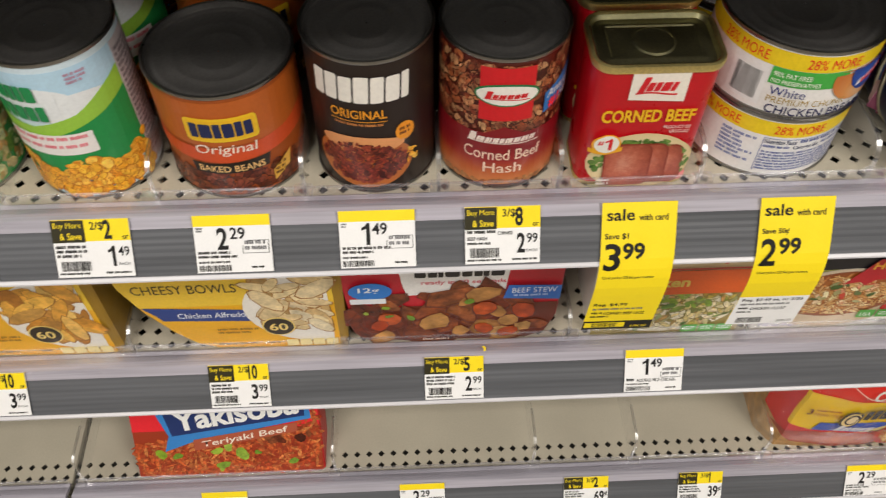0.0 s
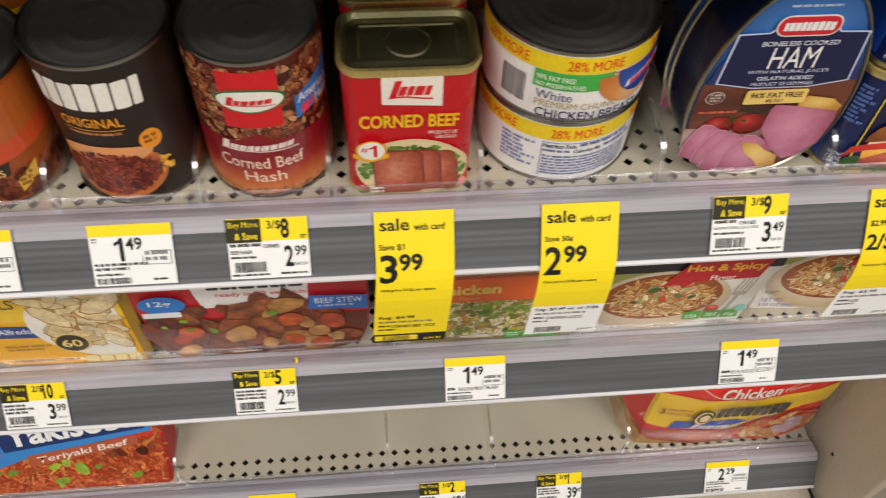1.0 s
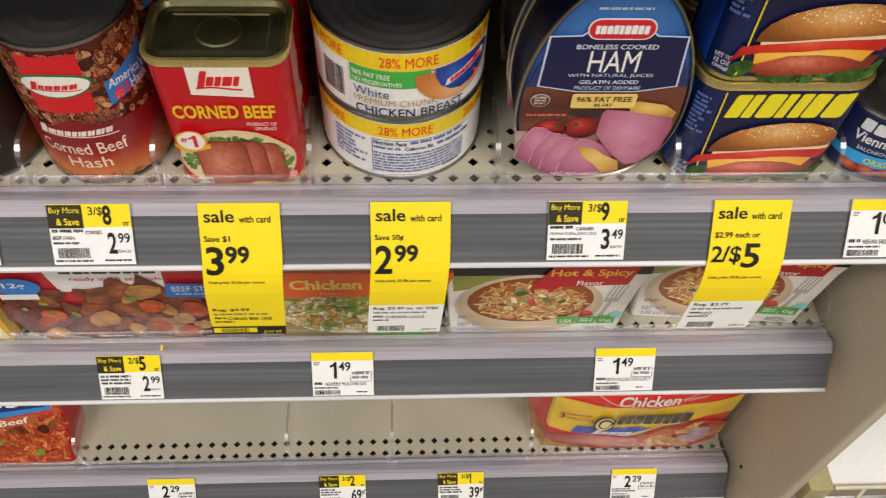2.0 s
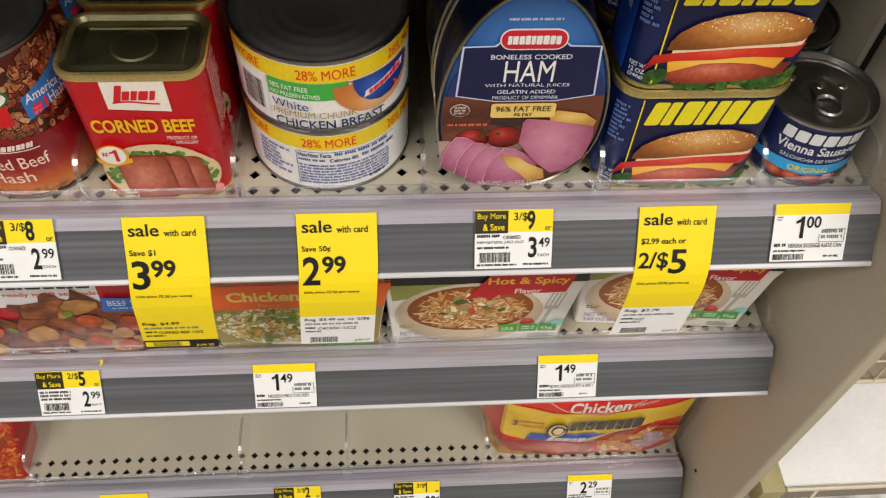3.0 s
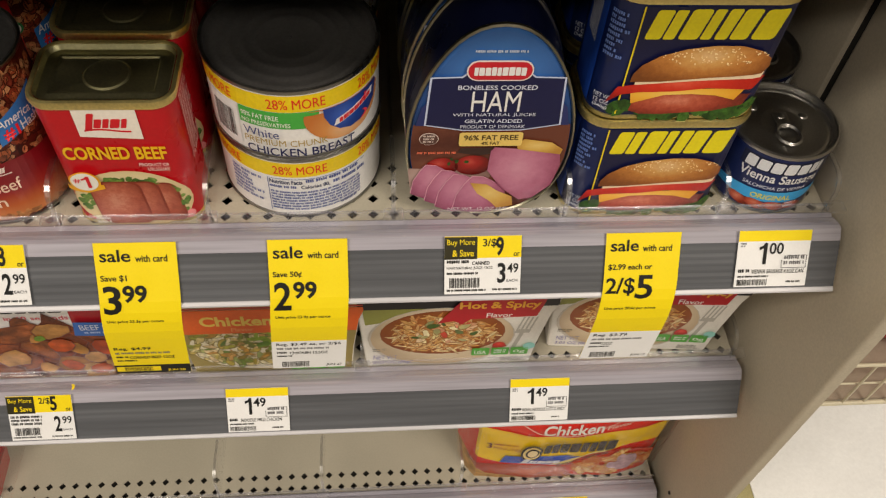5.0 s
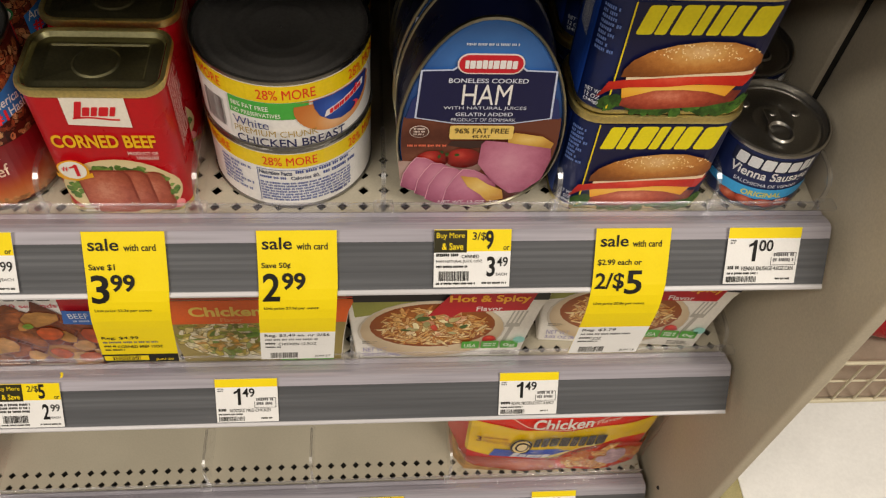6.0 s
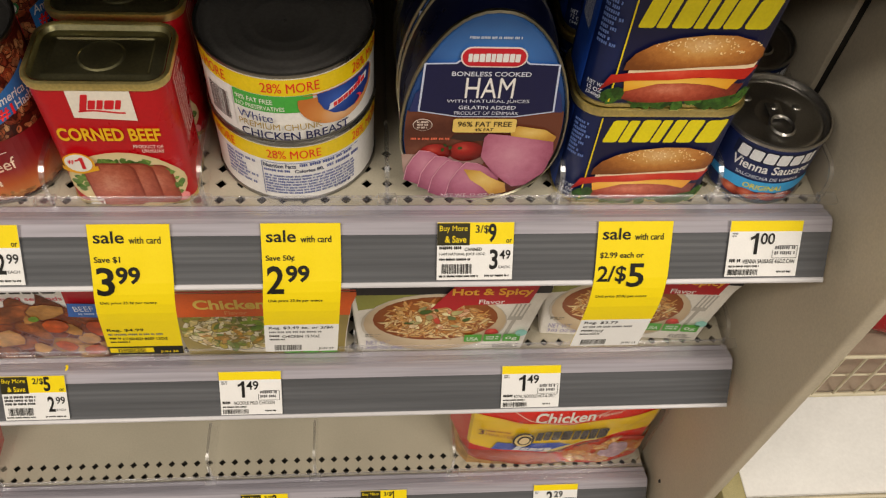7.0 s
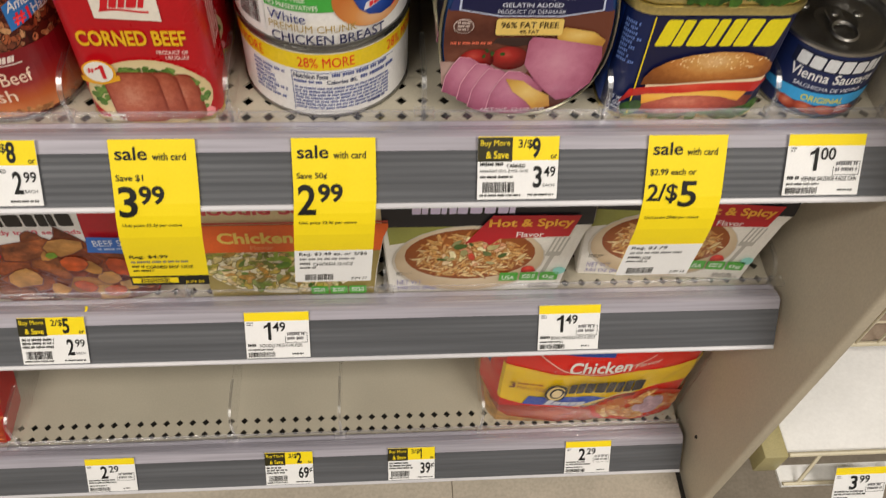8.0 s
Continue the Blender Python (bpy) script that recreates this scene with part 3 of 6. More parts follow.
deal_tag(-0.4130, 1, "2/$", "2", "1", "49", 10)
deal_tag(-0.3305, 1, "2/$", "2", "1", "49", 11)
plain_tag(-0.2470, 1, "2", "29", "", 12)
plain_tag(-0.1600, 1, "1", "49", "", 13)
deal_tag(-0.0838, 1, "3/$", "8", "2", "99", 14, ((0.0200, 0.0090, "CORNED"), (0.0014, 0.0120, "BEEF HASH")))
sale_tag(0.0, 1, "Save $1", "3", "99", "33.3\u00a2", "$4.99", "CORNED BEEF 12OZ", "JUN 20", False, 15)
sale_tag(0.0978, 1, "Save 50\u00a2", "2", "99", "23.9\u00a2", "$3.49 ea. or 2/$6", "CHICKEN 12.5OZ", "JUN 27", True, 16)
deal_tag(0.2010, 1, "3/$", "9", "3", "49", 17, ((0.0165, 0.0105, "CANNED"), (0.0014, 0.0275, "HAM NATURAL JUICE 12OZ")))
sale_tag(0.2985, 1, "$2.99 each or", "", "", "20.8\u00a2", "$3.79", "12OZ", "JUN 13", True, 18, ratio="2/$5")
plain_tag(0.3810, 1, "1", "00", "VIENNA SAUSAGE 4.6OZ CAN", 19)
deal_tag(-0.4620, 2, "2/$", "10", "3", "99", 20)
deal_tag(-0.2770, 2, "2/$", "10", "3", "99", 21)
deal_tag(-0.1105, 2, "2/$", "5", "2", "99", 22)
plain_tag(0.0470, 2, "1", "49", "NOODLE MILD CHICKEN", 23)
plain_tag(0.2620, 2, "1", "49", "BOWL NOODLE HOT & SPICY", 24)
plain_tag(-0.5350, 3, "2", "29", "", 25)
plain_tag(-0.3400, 3, "2", "29", "", 26)
plain_tag(-0.1390, 3, "2", "29", "", 27)
deal_tag(0.0302, 3, "3/$", "2", "69", "\u00a2", 28)
deal_tag(0.1495, 3, "3/$", "1", "39", "\u00a2", 29)
plain_tag(0.3265, 3, "2", "29", "", 30)

# ---- canned goods on the upper shelf ----
LIFT0, LIFT1, LIFT2, LIFT3 = 0.00025, 0.0005, 0.0008, 0.0012


def brand_blocks(n, u0, v0, w, h, lean=0.0, gap=0.14, seed=1):
    """A maker's mark, drawn as a row of plain rounded blocks of uneven width."""
    rng = random.Random(seed)
    wide = [rng.uniform(0.75, 1.25) for _ in range(n)]
    k, u, polys = w / sum(wide), u0, []
    for q in wide:
        a, b = u + k * gap / 2, u + k * q - k * gap / 2
        top, c = v0 + h * rng.uniform(0.94, 1.0), a + (b - a) * rng.choice((0.36, 0.42, 0.58, 0.64))
        for p, q2 in (((a, c - (b - a) * 0.03), (c + (b - a) * 0.03, b)) if b - a > 0.75 * h else ((a, b),)):
            polys.append(slant(round_rect(p, v0, q2, top, min(q2 - p, h) * 0.16, 2), lean, v0))
        u += k * q
    return polys


def script_mark(u0, v0, w, h, n=7, seed=3):
    """A maker's cursive mark, drawn as leaning plain blocks over a swash."""
    rng = random.Random(seed)
    polys = brand_blocks(n, u0, v0 + h * 0.22, w * 0.93, h * 0.50, 0.3, 0.16, seed)
    polys[0] = slant(round_rect(u0, v0 + h * 0.12, u0 + w / n * 0.75, v0 + h, w / n * 0.15, 3), 0.3, v0)
    swash = [(u0 + w * t / 10, v0 + h * (0.04 + 0.06 * math.sin(t * 0.5))) for t in range(11)]
    polys.append(swash + [(u, v + h * 0.09) for u, v in swash[::-1]])
    return polys


def lid_profile(r, z, rings=3):
    p = [(0.0005, z - 0.0042)]
    for k in range(rings):
        c = r * (0.38 + 0.46 * k / max(1, rings - 1))
        p += [(c - 0.0022, z - 0.0042), (c - 0.0009, z - 0.0038), (c + 0.0009, z - 0.0038), (c + 0.0022, z - 0.0042)]
    return p + [(r - 0.0030, z - 0.0044), (r - 0.0020, z - 0.0040), (r - 0.0014, z - 0.0004)]


def can(name, r, h, m, label, category="can", group="canned food", wall="ffffff", lid=None, rim=None, rings=3, a0=0.0):
    """A tin can: labelled wall, double-seamed rims and a ringed lid."""
    root = thing(name, m, label, category, group)
    rim, lid = rim or STEEL, lid or LIDM
    part("wall", lathe([(r - 0.0012, 0.0016), (r - 0.0004, 0.0024), (r - 0.0004, h - 0.0036), (r - 0.0014, h - 0.0028)], 64, False), ink(wall), root)
    seam = [(r - 0.0014, 0.0024), (r + 0.0003, 0.0021), (r + 0.0006, 0.0012), (r + 0.0003, 0.0002), (r - 0.0012, 0.0), (r - 0.0022, 0.0014)]
    part("rim", lathe(seam, 64, False), rim, root, "steel bottom rim")
    top = [(r - 0.0014, h - 0.0034), (r + 0.0003, h - 0.0026), (r + 0.0007, h - 0.0014), (r + 0.0005, h - 0.0003), (r - 0.0005, h), (r - 0.0014, h - 0.0006)]
    part("rim", lathe(top, 64, False), rim, root, "steel top rim")
    part("lid", lathe(lid_profile(r, h, rings), 64, False), lid, root, "ringed steel lid")
    return root, round_wall(r - 0.0004, a0)


def gap_free_band(surf, r, v0, v1, colour, lift, root, name="label_band", a=1.9):
    printed(name, [rect(-r * a, v0, r * a, v1)], ink(colour), surf, lift, root)


HASH = mix_mat("print_hash", ["3a120c", "8a3a22", "b8673c", "d9a472", "6a2016", "c4744c"], 0.35, 500, lump=260)
BEANS = mix_mat("print_beans", ["4a1d10", "7a3418", "95482a", "5b2412", "a05a34"], 0.3, 500, lump=300)
SLOPPY = mix_mat("print_sloppy", ["5e1a10", "8e3020", "a84a30", "43110b", "7c2a1a"], 0.35, 700, lump=420)
CORN = mix_mat("print_corn", ["f2a81c", "f7c23a", "e08a14", "ffd257"], 0.35, 400, 0.2, lump=260)
VEG = mix_mat("print_greens", ["2c6a22", "6f9a34", "cfd8a0", "b8863c", "3d7a2a"], 0.4, 400)
SLICE = photo_mat("print_corned_beef", ["d08a70", "c06c52", "ac543c", "984630"], 0.42, 0.55, 0.62, 0.62, 0.34, 300, 0.60)
PARSLEY = mix_mat("print_parsley", ["4d7a2c", "7c9a48", "2f5a1e"], 0.4, 700)
BUN = photo_mat("print_bun", ["ecc48c", "dba45c", "c4803c", "9c5c26", "7c4418"], 0.52, 0.72, 0.62, 0.85, 0.32, 330, 0.20)
SEED = mix_mat("print_sesame", ["f2dcae", "e8c98c"], 0.4, 300, 0.1, lump=50)
TOMATO = photo_mat("print_tomato", ["ea5a40", "d8341f", "c02012", "98140c"], 0.45, 0.7, 0.7, 0.7, 0.3, 160, 0.3)
CHEESE = photo_mat("print_cheese", ["ffd468", "f8bc40", "e8981c"], 0.4, 0.6, 0.7, 0.8, 0.32, 120, 0.15)
MEAT = photo_mat("print_spiced_meat", ["dc8468", "c05a40", "a03c28", "6c2416"], 0.38, 0.62, 0.6, 0.75, 0.32, 380, 0.34)
LEAF = mix_mat("print_lettuce", ["2f5a1c", "4c7a28", "1e4012"], 0.4, 500, 0.4, lump=220)
HAML = mix_mat("print_ham_edge", ["dca4b6", "d498ac"], 0.35, 200, 0.15, lump=60)
STEWM = mix_mat("print_stew", ["6a2a14", "8a4020", "a45c30", "7a3218", "5c2210", "94502a"], 0.25, 260, 0.45, lump=95)
PASTA = mix_mat("print_pasta", ["c8a468", "f0deb2", "b08c50", "f4e8c8", "d8bc84", "ecd8a8"], 0.35, 220, 0.25, lump=70)
MACARONI = mix_mat("print_macaroni", ["c07c1c", "f0bc50", "d89428", "f4cc70", "a86814"], 0.35, 220, 0.25, lump=80)
NOODLE = mix_mat("print_noodle_soup", ["d09c54", "e4c084", "ecd8a4", "c48844", "dcb068", "c87838"], 0.3, 420, 0.22, lump=260)
MILD = mix_mat("print_mild_soup", ["dcc468", "ecdca4", "6c8c2c", "c8b048", "f0e6c0", "cc9438", "4c7420"], 0.3, 500, 0.3, lump=220)
STIR = mix_mat("print_stir_fry", ["b84824", "d86c34", "8c2c18", "e08c4c", "a83820", "c85a2c"], 0.3, 600, 0.35, lump=240)
GREENBIT = mix_mat("print_green_bits", ["8aa828", "a8c048", "5c8420"], 0.35, 400, 0.25)


def sloppy_joe_can(m, a0=0.0):
    root, s = can("sauce_can", 0.0375, 0.104, m, "tall dark brown sauce can with sloppy joe picture", wall="1f1512", a0=a0)
    printed("brand_mark", brand_blocks(7, -0.0290, 0.0740, 0.0580, 0.0190, 0.06, seed=5), ink("f4efe6"), s, LIFT1, root, "white block maker's mark")
    words("ORIGINAL", ink("e89a1e"), s, -0.0180, 0.0620, 0.0330, 0.0066, root, LIFT1)
    printed("rule", [rect(-0.0180, 0.0596, 0.0150, 0.0601)], ink("e89a1e"), s, LIFT1, root)
    stuff(printed("small_print", bars(2, -0.0160, 0.0555, 0.0290, 0.0028, 1, ragged=False), ink("b8763a"), s, LIFT1, root))
    printed("seal", [oval(0.0255, 0.0485, 0.0062, 0.0070)], ink("d88a1c"), s, LIFT1, root, "gold seal")
    stuff(printed("small_print", bars(4, 0.0218, 0.0450, 0.0074, 0.0070, 2, ragged=False), ink("6a3a10"), s, LIFT2, root))
    printed("bun_edge", [oval(-0.001, 0.0260, 0.0310, 0.0215)], ink("a8602c"), s, LIFT0, root, "tan bun")
    printed("bun_top", [oval(-0.001, 0.0410, 0.0260, 0.0066)], ink("c88a58"), s, LIFT1, root)
    stuff(pile("meat_picture", scatter(7, 460, in_oval(-0.001, 0.0265, 0.0270, 0.0160), (-0.03, 0.004, 0.03, 0.046), 0.0022), SLOPPY, s, LIFT2, root))
    stuff(pile("herb_picture", scatter(8, 14, in_oval(0.028, 0.028, 0.006, 0.006), (0.02, 0.02, 0.035, 0.036), 0.0022), CORN, s, LIFT1, root))
    return root


def hash_can(m, a0=0.0):
    root, s = can("hash_can", 0.0368, 0.103, m, "tall corned beef hash can with potato picture and dark red foot", wall="4a160e", a0=a0)
    stuff(pile("hash_picture", scatter(11, 620, lambda u, v: v > 0.045, (-0.062, 0.046, 0.062, 0.0965), 0.0038), HASH, s, LIFT0 + 0.0001, root, edge=ink("2c0c08")))
    printed("red_foot", [[(-0.068, 0.0046), (0.068, 0.0046), (0.068, 0.0445), (0.03, 0.0470), (0.012, 0.0475), (0, 0.0535), (-0.012, 0.0475), (-0.03, 0.0470), (-0.068, 0.0445)]], photo_mat("print_hash_foot", ["d8925c", "c0602c", "9c2420", "84121c"], 0.5, 0.0, 3.0, 0.62, 0.34, 120, 0.06), s, LIFT2, root, "dark red foot paling to orange")
    printed("red_square", [rect(-0.0155, 0.0580, 0.0155, 0.0965)], ink("b8141c"), s, LIFT2, root, "red square")
    printed("logo_ring", [oval(0, 0.0775, 0.0185, 0.0082)], ink("1f6a3c"), s, LIFT3, root)
    printed("logo_oval", [oval(0, 0.0775, 0.0172, 0.0070)], ink("f0ece4"), s, LIFT3 + 0.0003, root, "white oval mark")
    printed("brand_mark", script_mark(-0.0125, 0.0742, 0.0250, 0.0064, 6, 4), ink("b8141c"), s, LIFT3 + 0.0006, root)
    printed("brand_mark", script_mark(-0.0215, 0.0392, 0.0430, 0.0078, 9, 6), ink("f2e2d8"), s, LIFT3, root)
    words("Corned Beef", ink("f4d8c0"), s, -0.0235, 0.0262, 0.0470, 0.0090, root, LIFT3, 0.006)
    words("Hash", ink("f4d8c0"), s, -0.0110, 0.0152, 0.0230, 0.0085, root, LIFT3, 0.006)
    printed("blue_ribbon", [[(0.0230, 0.0580), (0.0520, 0.0660), (0.0520, 0.0850), (0.0230, 0.0730)]], ink("2a6cb0"), s, LIFT3, root, "blue ribbon")
    words("America's", ink("ffffff"), s, 0.0245, 0.0685, 0.0240, 0.0062, root, LIFT3 + 0.0003, lean=0.1, arch=0.001)
    words("#1", ink("d8242c"), s, 0.0260, 0.0600, 0.0090, 0.0080, root, LIFT3 + 0.0003, 0.03)
    words("Hash", ink("ffffff"), s, 0.0365, 0.0620, 0.0120, 0.0062, root, LIFT3 + 0.0003)
    stuff(pile("crumb_picture", scatter(13, 90, lambda u, v: v < 0.0085, (-0.05, 0.0050, 0.05, 0.0090), 0.0020), mix_mat("print_crumb", ["b8784c", "c8905c", "9a5a34"], 0.35, 400), s, LIFT3, root))
    return root


def baked_beans_can(m, a0=0.0):
    root, s = can("bean_can", 0.0432, 0.083, m, "wide orange baked beans can with dark lid", wall="8e4416", a0=a0)
    gap_free_band(s, 0.0432, 0.0445, 0.0775, "a4531c", LIFT0, root)
    stuff(pile("bean_picture", scatter(17, 260, lambda u, v: v < 0.022, (-0.062, 0.0055, 0.062, 0.0225), 0.0036, 0.55), BEANS, s, LIFT0 + 0.0001, root, edge=ink("2a0e06")))
    printed("orange_ribbon", [[(-0.07, 0.034), (-0.03, 0.0315), (0, 0.0310), (0.03, 0.0330), (0.07, 0.038), (0.07, 0.054), (0.04, 0.046), (0, 0.0425), (-0.03, 0.0425), (-0.07, 0.046)]], ink("b8441a"), s, LIFT1, root, "orange ribbon")
    printed("plaque", [round_rect(-0.0210, 0.0485, 0.0210, 0.0665, 0.003)], ink("f0c824"), s, LIFT2, root, "yellow plaque")
    printed("plaque_field", [round_rect(-0.0195, 0.0505, 0.0195, 0.0650, 0.002)], ink("e8b81c"), s, LIFT3, root)
    printed("brand_mark", brand_blocks(6, -0.0180, 0.0525, 0.0360, 0.0110, 0.0, seed=8), ink("16204a"), s, LIFT3 + 0.0003, root, "navy block maker's mark")
    words("Original", ink("f8e8d8"), s, -0.0190, 0.0360, 0.0360, 0.0095, root, LIFT2, 0.006, lean=0.15, arch=0.0008)
    printed("dark_band", [[(-0.0225, 0.0215), (0.0225, 0.0230), (0.0245, 0.0320), (-0.0235, 0.0300)]], ink("1c140c"), s, LIFT2, root, "black band")
    words("BAKED BEANS", ink("d8b070"), s, -0.0190, 0.0238, 0.0390, 0.0052, root, LIFT3)
    printed("gold_flash", [[(0.0240, 0.0080), (0.0360, 0.0150), (0.0380, 0.0260), (0.0240, 0.0170)]], ink("c89a3c"), s, LIFT3, root)
    stuff(printed("small_print", bars(9, 0.0250, 0.0110, 0.0110, 0.0100, 3), ink("5a3a10"), s, LIFT3 + 0.0003, root))
    return root


def corn_can(m, a0=0.0):
    root, s = can("corn_can", 0.0380, 0.106, m, "tall sweet corn can with sky, green hill and corn picture", wall="d6e8f2", a0=a0)
    gap_free_band(s, 0.038, 0.0700, 0.0990, "b8d8ec", LIFT0, root, a=1.35)
    printed("cloud", [oval(-0.012, 0.0780, 0.030, 0.0120), oval(0.018, 0.0720, 0.026, 0.0100)], ink("f4f8fa"), s, LIFT1, root, "white cloud")
    printed("hill", [[(-0.048, 0.050), (0.048, 0.050), (0.048, 0.0860), (0.034, 0.0790), (0.016, 0.0680), (-0.010, 0.0610), (-0.048, 0.0640)]], ink("8ab43c"), s, LIFT2, root, "light green hill")
    printed("dark_hill", [[(-0.048, 0.020), (0.048, 0.020), (0.048, 0.0720), (0.030, 0.0640), (0.0, 0.0540), (-0.048, 0.0500)]], ink("1f8040"), s, LIFT3, root, "dark green field")
    printed("brand_mark", brand_blocks(5, -0.0300, 0.0800, 0.0300, 0.0110, seed=2) + brand_blocks(5, -0.0280, 0.0660, 0.0300, 0.0110, seed=4), ink("1c7a44"), s, LIFT3 + 0.0002, root, "green block maker's mark")
    printed("sign", [round_rect(-0.0300, 0.0395, 0.0200, 0.0555, 0.001)], ink("f8f4f0"), s, LIFT3 + 0.0003, root, "white sign")
    stuff(printed("sign_print", bars(6, -0.0280, 0.0415, 0.0450, 0.0125, 2, ragged=False), ink("d06a78"), s, LIFT3 + 0.0006, root))
    stuff(pile("corn_picture", scatter(19, 330, lambda u, v: v < 0.031 + 0.004 * math.sin(u * 160), (-0.048, 0.0058, 0.048, 0.0350), 0.0036, 0.8), CORN, s, LIFT3 + 0.0003, root, edge=ink("a8600c")))
    printed("side_panel", [rect(0.0485, 0.0060, 0.0800, 0.0990)], ink("b8aeb0"), s, LIFT1, root, "grey nutrition panel")
    stuff(printed("small_print", bars(21, 0.0500, 0.0120, 0.0280, 0.0820, 22), ink("6a6064"), s, LIFT2, root))
    stuff(printed("small_print", bars(22, 0.0180, 0.0880, 0.0120, 0.0080, 3), ink("a87a90"), s, LIFT2, root))
    return root


def greens_can(m, a0=0.0):
    root, s = can("vegetable_can", 0.0380, 0.106, m, "tall green vegetable can with salad picture", wall="1f7a38", a0=a0)
    stuff(pile("vegetable_picture", scatter(23, 260, lambda u, v: v < 0.045, (-0.055, 0.0056, 0.055, 0.05), 0.0048), VEG, s, LIFT0, root))
    stuff(printed("small_print", bars(24, 0.010, 0.060, 0.030, 0.024, 4), ink("dfe8d8"), s, LIFT1, root))
    return root


def tapered_tin(name, w0, w1, d0, d1, h, rc, m, label, wall, rim, lid, stud=True):
    root = thing(name, m, label, "can", "canned food")
    n = 7
    rings = []
    for k in range(n + 1):
        t = k / n
        rings.append([(x, y, 0.003 + (h - 0.007) * t) for x, y in rrect(w0 + (w1 - w0) * t, d0 + (d1 - d0) * t, rc)])
    part("wall", loft(rings), ink(wall, 0.3), root)
    def ringed(w, d, zs, cap=False):
        return loft([[(x, y, z) for x, y in rrect(w + 2 * e, d + 2 * e, max(0.001, rc + e))] for e, z in zs], cap)
    part("rim", ringed(w1, d1, ((-0.001, h - 0.0066), (0.0012, h - 0.0052), (0.0019, h - 0.0026), (0.0014, h - 0.0004), (0.0, h), (-0.0010, h - 0.0004), (-0.0016, h - 0.0030))), rim, root, "lacquered top rim")
    part("rim", ringed(w0, d0, ((-0.0012, 0.0036), (0.0005, 0.0030), (0.0008, 0.0012), (0.0, 0.0), (-0.0016, 0.0))), rim, root, "lacquered bottom rim")
    lidz = h - 0.0032
    part("lid", ringed(w1, d1, ((-0.0015, h - 0.0006), (-0.0030, lidz), (-0.0060, lidz), (-0.0075, lidz + 0.0007), (-0.0095, lidz + 0.0007), (-0.0104, lidz)), "last"), lid, root, "lacquered lid")
    part("embossed_ring", lathe([(0.0005, lidz + 0.0002), (0.0100, lidz + 0.0002), (0.0112, lidz + 0.0008), (0.0124, lidz + 0.0002)], 40, False), lid, root)
    return root


def corned_beef_tin(m):
    root = tapered_tin("corned_beef_tin", 0.0705, 0.0715, 0.0450, 0.0465, 0.0965, 0.0105, m, "red corned beef tin with olive lacquered lid", "a80b17", GOLD, OLIVE)
    s = box_wall(0.0713, 0.0461, 0.0105)
    printed("plaque", [[(-0.0150, 0.0720), (0.0170, 0.0700), (0.0170, 0.0930), (-0.0150, 0.0930)]], ink("f0e8dc"), s, LIFT1 + 0.0004, root, "white plaque")
    printed("brand_mark", script_mark(-0.0115, 0.0755, 0.0235, 0.0130, 5, 9), ink("b81420"), s, LIFT2 + 0.0004, root, "red cursive maker's mark")
    words("CORNED BEEF", ink("f8c41c"), s, -0.0275, 0.0545, 0.0540, 0.0098, root, LIFT1 + 0.0004, 0.03)
    words("PRODUCT OF", ink("f0d8d0"), s, 0.0100, 0.0490, 0.0160, 0.0026, root, LIFT1 + 0.0004)
    words("URUGUAY", ink("f0d8d0"), s, 0.0140, 0.0455, 0.0120, 0.0026, root, LIFT1 + 0.0004)
    printed("plate_picture", [oval(0.0010, 0.0215, 0.0325, 0.0240)], photo_mat("print_plate", ["f4e8c8", "ecdcb0", "d4b880"], 0.5, 0.5, 0.62, 0.62, 0.34, 80, 0.12), s, LIFT1 + 0.0004, root, "cream plate")
    stuff(pile("parsley_picture", scatter(31, 70, lambda u, v: in_oval(0.0015, 0.0205, 0.029, 0.0205)(u, v) and (u < -0.016 or u > 0.022 or v > 0.034), (-0.03, 0.002, 0.033, 0.042), 0.0024), PARSLEY, s, LIFT1 + 0.0006, root))
    for k, (u, v, a, b) in enumerate(((0.0165, 0.0195, 0.0110, 0.0165), (0.0065, 0.0205, 0.0115, 0.0170), (-0.0065, 0.0200, 0.0145, 0.0180))):
        printed("slice_edge", [slant(round_rect(u - a, v - b, u + a, v + b, 0.006), -0.06, v)], ink("7a3020"), s, LIFT2 + 0.0004 * k + 0.0004, root)
        printed("slice_picture", [slant(round_rect(u - a + 0.0008, v - b + 0.0006, u + a - 0.0012, v + b - 0.0010, 0.0055), -0.06, v)], SLICE, s, LIFT2 + 0.0004 * k + 0.0006, root)
    printed("gold_ring", [oval(-0.0215, 0.0385, 0.0082, 0.0082)], ink("e8a81c"), s, LIFT3 + 0.0014, root, "gold ring")
    printed("gold_scroll", [[(-0.0310, 0.0320), (-0.0215, 0.0300), (-0.0120, 0.0330), (-0.0120, 0.0365), (-0.0215, 0.0335), (-0.0310, 0.0355)]], ink("e8a81c"), s, LIFT3 + 0.0015, root)
    printed("white_disc", [oval(-0.0215, 0.0390, 0.0070, 0.0070)], ink("f8f4ec"), s, LIFT3 + 0.0017, root)
    words("#", ink("b80f1c"), s, -0.0268, 0.0385, 0.0030, 0.0036, root, LIFT3 + 0.002)
    words("1", ink("b80f1c"), s, -0.0230, 0.0345, 0.0044, 0.0092, root, LIFT3 + 0.002)
    stuff(printed("small_print", bars(33, -0.0235, 0.0030, 0.0110, 0.0060, 2), ink("f0e8e0"), s, LIFT3 + 0.002, root))
    printed("seal", [oval(0.0290, 0.0080, 0.0036, 0.0036)], ink("e89090"), s, LIFT1 + 0.0006, root)
    stuff(printed("side_print", bars(35, 0.0440, 0.0400, 0.0240, 0.0480, 16), ink("e8c0bc"), s, LIFT1 + 0.0004, root))
    return root


